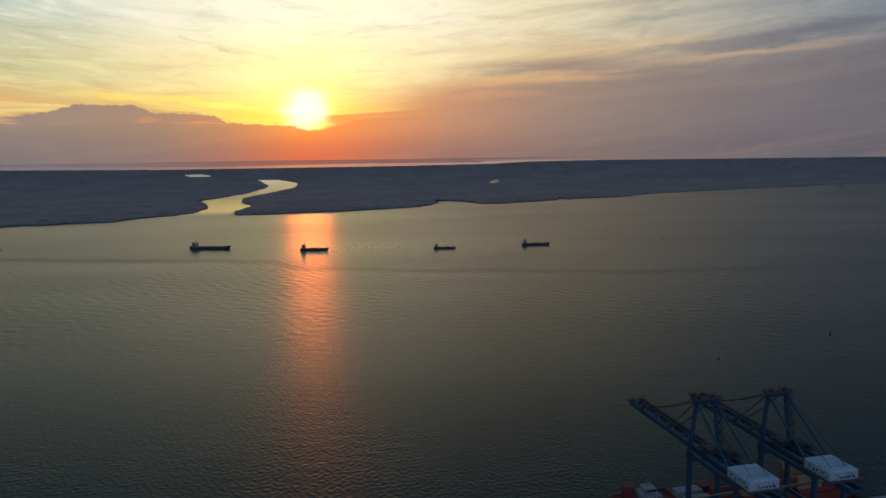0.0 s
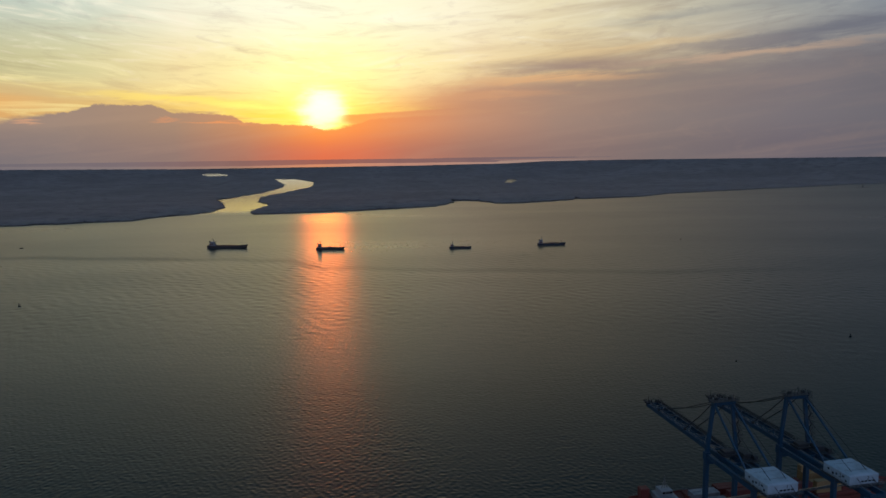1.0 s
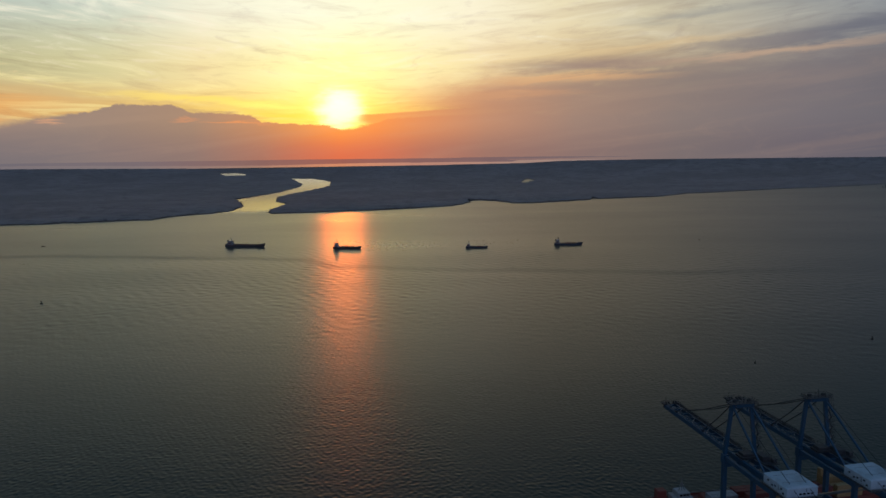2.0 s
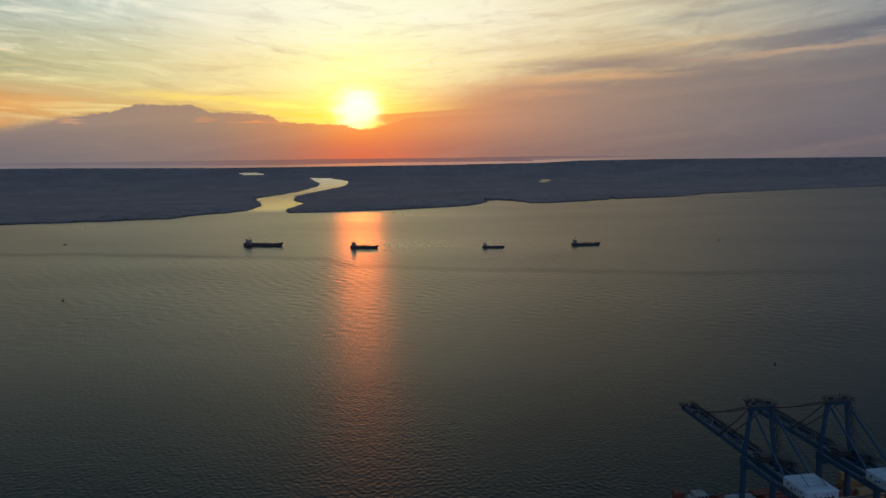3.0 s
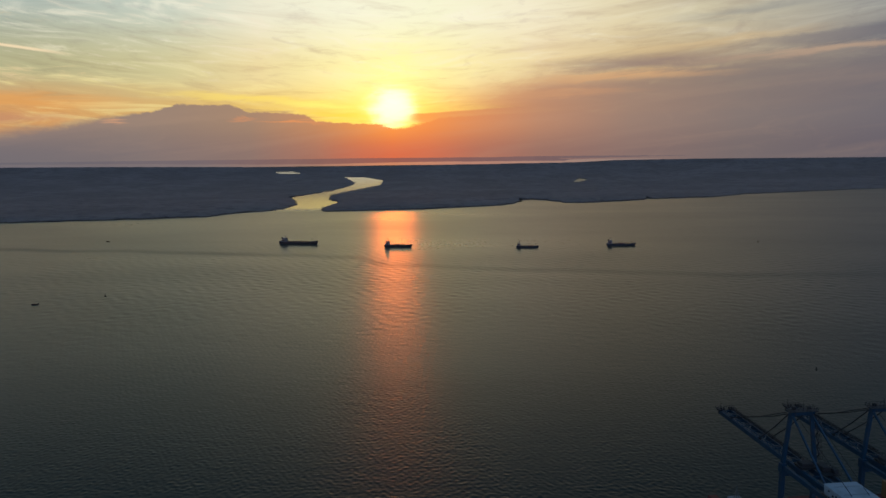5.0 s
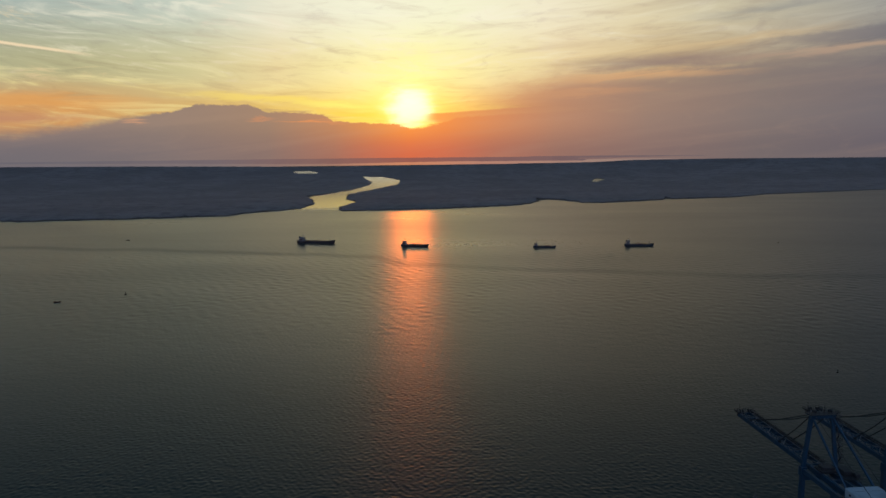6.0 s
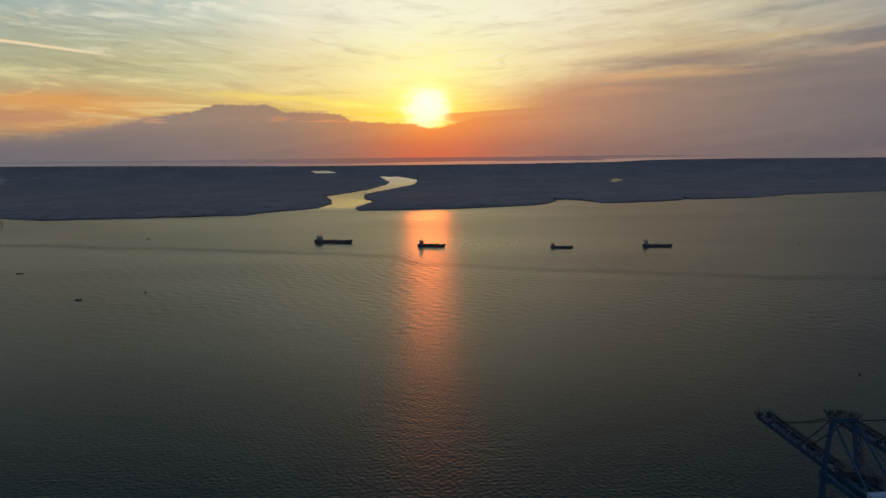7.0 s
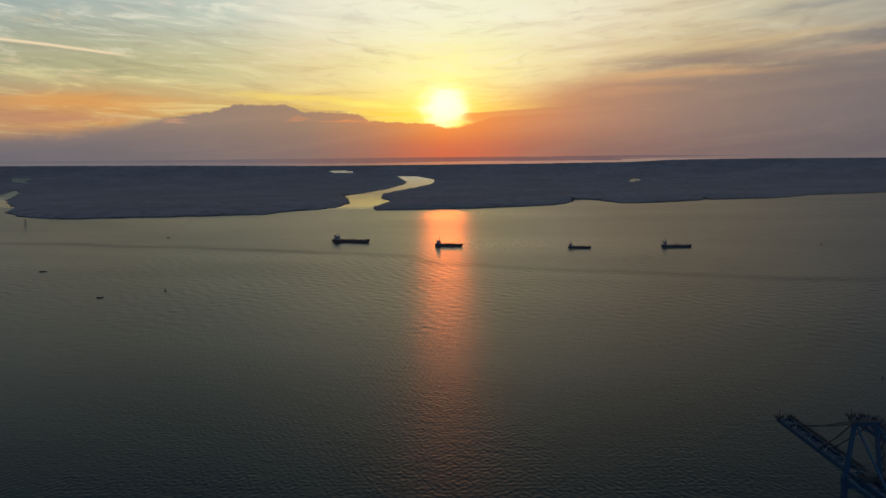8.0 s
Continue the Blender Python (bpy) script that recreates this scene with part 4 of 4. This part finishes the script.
    if kind == "tanker":
        bm = bm_new()
        for y in (-0.9, -0.3, 0.3, 0.9):
            add_beam(bm, (length * 0.22, y, dz + 1.9), (length * 0.82, y, dz + 1.9), 0.4, round_=6)
        for i in range(12):
            x = length * (0.23 + i * 0.05)
            add_box(bm, x - 0.12, -1.3, dz, x + 0.12, 1.3, dz + 1.75)
        part("pipe_rack", bm, M_BUFF, ship, "buff pipework along the deck")
        bm = bm_new()
        for i in range(6):
            for s in (-1, 1):
                x = length * (0.27 + i * 0.09)
                add_beam(bm, (x, s * width * 0.26, dz), (x, s * width * 0.26, dz + 2.0), 1.8, round_=10)
        part("tank_hatch", bm, M_DECK, ship, "red-brown tank hatches")
        bm = beam((length * 0.52, 0.6, dz), (length * 0.52, 0.6, dz + h * 2.0), 0.5, round_=8)
        add_beam(bm, (length * 0.52, 0.6, dz + h * 2.0), (length * 0.62, 0.6, dz + h * 1.7), 0.35)
        part("hose_crane", bm, M_BUFF, ship, "buff hose crane")
    else:
        holds = 3 if length > 42 else 2
        for k in range(holds):
            a = length * (0.24 + k * 0.6 / holds)
            b = a + length * 0.6 / holds * 0.82
            bm = box(a, -width * 0.33, dz, b, width * 0.33, dz + 2.0, bevel=0.1)
            for i in range(6):
                x = a + (b - a) * (i + 0.5) / 6
                add_box(bm, x - 0.12, -width * 0.33, dz + 2.0, x + 0.12, width * 0.33, dz + 2.2)
            part("hatch_cover", bm, M_DECK if k % 2 else M_BUFF, ship)
        if kind == "geared":
            for k in range(2):
                x = length * (0.43 + k * 0.22)
                bm = beam((x, 0, dz), (x, 0, dz + h * 1.9), 0.9, round_=8)
                add_beam(bm, (x, 0, dz + h * 1.6), (x + length * 0.15, 0, dz + h * (1.25 if k else 2.2)), 0.45, 0.5)
                part("deck_crane", bm, M_BUFF, ship, "buff deck crane")
    part("handrail", add_rail(bm_new(), [(length * 0.2, -width * 0.48, dz + 0.9), (length * 0.75, -width * 0.48, dz + 0.9)], 1.0, 3.0, 0.08), M_STEEL, ship)
    return ship


build_ship(pose(-445, 1222, 0, 0, 0, -5), 70, 11.5, "dark-hulled coastal tanker with off-white stern house on calm water", M_HULL, "tanker")
build_ship(pose(-244, 1186, 0, 0, 0, -5), 47, 8.5, "dark coastal freighter with two deck cranes on sunlit water", M_HULL, "geared")
build_ship(pose(-15.5, 1184, 0, 0, 0, -6), 36, 7, "small low dark coaster with a short stern house", M_HULLB, "coaster")
build_ship(pose(138, 1213, 0, 0, 0, 2), 47, 8.5, "dark-hulled coastal freighter with one raised derrick", M_HULLB, "geared")


# ---- vessel moored under the cranes ----
MOOR = QUAY @ pose(-26, 19, 0)


def build_moored():
    v = thing("moored_vessel", MOOR, "red-decked cargo vessel moored along the quay below the crane booms", "ship")
    length, width = 116, 20
    part("hull", hull_bm(length, width, 7.5, 0.8, 0.4, -2.5, 0.86), M_BOOT, v, "dark red hull")
    part("deck", box(4, -width / 2 + 0.8, 6.62, length * 0.88, width / 2 - 0.8, 6.8), M_DECK, v, "rust-red deck")
    # after house with wheelhouse, windows and mast
    h = part("deckhouse", box(11.0, 0.5, 6.8, 19.5, 9.0, 9.4, bevel=0.15), M_GREYBOX, v, "pale grey deckhouse")
    for k in range(4):
        part("window", box(12.0 + k * 1.8, 0.44, 7.9, 12.9 + k * 1.8, 0.56, 8.6), M_GLASS, h)
    wh = part("wheelhouse", box(12.6, 2.6, 9.4, 18.0, 8.0, 11.8, bevel=0.2), M_GREYBOX, v)
    for k in range(3):
        part("window", box(13.1 + k * 1.6, 2.54, 10.4, 14.4 + k * 1.6, 2.66, 11.3), M_GLASS, wh)
    bm = bm_new()
    for s in (-1, 1):
        add_beam(bm, (15.3 + s * 1.3, 5.3, 11.7), (15.3, 5.3, 15.6), 0.25)
    add_beam(bm, (15.3, 5.3, 11.7), (15.3, 5.3, 17.4), 0.26)
    add_beam(bm, (14.0, 5.3, 14.2), (16.6, 5.3, 14.2), 0.18)
    part("mast", bm, M_STEEL, v)
    part("funnel", box(4.6, 5.2, 6.8, 8.6, 9.0, 12.2, bevel=0.3), M_REDBOX, v, "dark red funnel casing")
    for k in range(3):
        a = 25 + k * 27.5
        part("hatch_cover", box(a, -8.2, 6.8, a + 25.6, 8.2, 8.3, bevel=0.12), M_DECK, v)
    part("handrail", add_rail(bm_new(), [(3, width / 2 - 0.6, 7.3), (100, width / 2 - 0.6, 7.3)], 1.1, 2.5, 0.08), M_STEEL, v)
    return v


build_moored()


def container_bm(length=12.19):
    """A corrugated box with corner posts, door bars and castings."""
    w, h = 2.44, 2.59
    bm = box(0.06, 0.06, 0.12, length - 0.06, w - 0.06, h - 0.06)
    n = int(length / 0.8)
    for i in range(n):
        x = 0.3 + i * (length - 0.6) / n
        for y in (0.03, w - 0.07):
            add_box(bm, x, y, 0.16, x + 0.36, y + 0.04, h - 0.14)
        add_box(bm, x, 0.1, h - 0.065, x + 0.36, w - 0.1, h - 0.03)
    for x in (0, length - 0.16):
        for y in (0, w - 0.16):
            add_box(bm, x, y, 0, x + 0.16, y + 0.16, h)
    for y in (0, w - 0.12):
        for z in (0, h - 0.12):
            add_box(bm, 0, y, z, length, y + 0.12, z + 0.12)
    for y in (0.5, 0.95, 1.4, 1.85):
        add_beam(bm, (-0.03, y, 0.2), (-0.03, y, h - 0.2), 0.05)
    return bm


def stow_containers():
    meshes = {}
    names = {"red": M_REDBOX, "buff": M_BUFF, "grey": M_GREYBOX}
    words = {"red": "dark red corrugated shipping container stowed on the hatch", "buff": "buff corrugated shipping container stowed on the hatch",
             "grey": "pale grey corrugated shipping container stowed on the hatch"}
    for k, mat in names.items():
        meshes[k] = mesh_of(container_bm(), "container", mat)
    # bay along the hull, row across, colours from the bottom up
    stacks = [(25.4, -1.6, "grey"), (25.4, 1.0, "grey"), (25.4, -6.8, "grey"), (38.4, 1.0, "red"), (38.4, 3.6, "red"), (38.4, -6.8, "red red"),
              (53, -6.8, "buff buff"), (53, -1.6, "red"), (66, 1.0, "red"), (66, -6.8, "red red"), (66, -4.2, "buff"),
              (80.4, 3.6, "buff buff buff"), (80.4, 1.0, "buff buff"), (80.4, -6.8, "buff buff"), (80.4, -1.6, "buff"), (93, -6.8, "red red red"), (93, -4.2, "red red red"), (93, -1.6, "red red"), (93, 3.6, "red")]
    for x, y, tiers in stacks:
        for k, colour in enumerate(tiers.split()):
            ob = new("container", meshes[colour])
            ob.matrix_world = MOOR @ pose(x, y, 8.304 + k * 2.6)
            tagged(ob, words[colour], "container", "containers on the moored vessel")


stow_containers()


# ---- small craft and marks on the water ----
def build_boat(m, length, label):
    b = thing("wooden_boat", m, label, "boat", "small boats")
    part("hull", hull_bm(length, length * 0.2, 0.9, 0.7, 0.2, -0.3, 0.6), M_TIMBER, b)
    a = length * 0.15
    c = part("cabin", box(a, -length * 0.06, 0.3, a + length * 0.2, length * 0.06, 1.3, bevel=0.1), M_DARK, b)
    part("roof", box(a - 0.3, -length * 0.07, 1.3, a + length * 0.2 + 0.4, length * 0.07, 1.4), M_TIMBER, c)


def build_buoy(m, label):
    b = thing("channel_buoy", m, label, "buoy", "channel buoys")
    bm = bm_new()
    bmesh.ops.create_cone(bm, cap_ends=True, segments=14, radius1=1.5, radius2=1.7, depth=1.4, matrix=Matrix.Translation((0, 0, 0.4)))
    part("float", bm, M_DARK, b)
    bm = bm_new()
    for k in range(4):
        t = k * math.pi / 2
        add_beam(bm, (math.cos(t) * 1.1, math.sin(t) * 1.1, 1.0), (math.cos(t) * 0.35, math.sin(t) * 0.35, 4.0), 0.16)
    add_box(bm, -0.5, -0.5, 3.9, 0.5, 0.5, 4.1)
    part("tower", bm, M_DARK, b)
    part("lantern", beam((0, 0, 4.1), (0, 0, 4.8), 0.4, round_=8), M_DARK, b)


def build_beacon(m, height, label):
    b = thing("beacon_tower", m, label, "beacon", "beacons")
    bm = bm_new()
    for k in range(4):
        t = k * math.pi / 2 + math.pi / 4
        add_beam(bm, (math.cos(t) * 2.4, math.sin(t) * 2.4, -1.0), (math.cos(t) * 0.9, math.sin(t) * 0.9, height * 0.75), 0.5)
    for z, r in ((height * 0.25, 2.1), (height * 0.5, 1.5)):
        for k in range(4):
            t, u = k * math.pi / 2 + math.pi / 4, (k + 1) * math.pi / 2 + math.pi / 4
            add_beam(bm, (math.cos(t) * r, math.sin(t) * r, z), (math.cos(u) * r, math.sin(u) * r, z), 0.25)
    part("lattice", bm, M_DARK, b)
    p = part("platform", box(-1.6, -1.6, height * 0.75, 1.6, 1.6, height * 0.75 + 0.3), M_DARK, b)
    part("lantern", beam((0, 0, height * 0.75 + 0.3), (0, 0, height), 0.9, round_=8), M_DARK, b)


build_boat(pose(-738, 838, 0, 0, 0, 20), 9, "low dark wooden fishing boat on open water")
build_boat(pose(-532, 685, 0, 0, 0, 25), 6.5, "low dark wooden fishing boat on rippled water")
build_boat(pose(-796, 1239, 0, 0, 0, 10), 6, "tiny dark wooden boat far out on the strait")
build_boat(pose(402, 1265, 0, 0, 0, 60), 6, "tiny dark wooden boat far out on the strait")
build_buoy(pose(-477, 733, 0) @ Matrix.Scale(0.75, 4), "dark steel channel buoy with a light tower")
build_buoy(pose(329, 580, 0) @ Matrix.Scale(0.62, 4), "dark steel channel buoy with a light tower")
build_buoy(pose(207, 512, 0) @ Matrix.Scale(0.42, 4), "dark steel channel buoy with a light tower")
build_beacon(pose(-1286, 1430, 0), 17, "dark lattice beacon tower standing in the shallows off the mangrove point")
build_beacon(pose(1708, 2990, 0), 18, "dark lattice beacon off the wooded shore")
build_beacon(pose(1690, 2981, 0), 12, "short dark lattice beacon off the wooded shore")
build_beacon(pose(-16, 2355, 0), 14, "short dark beacon at the edge of the mangrove bay")
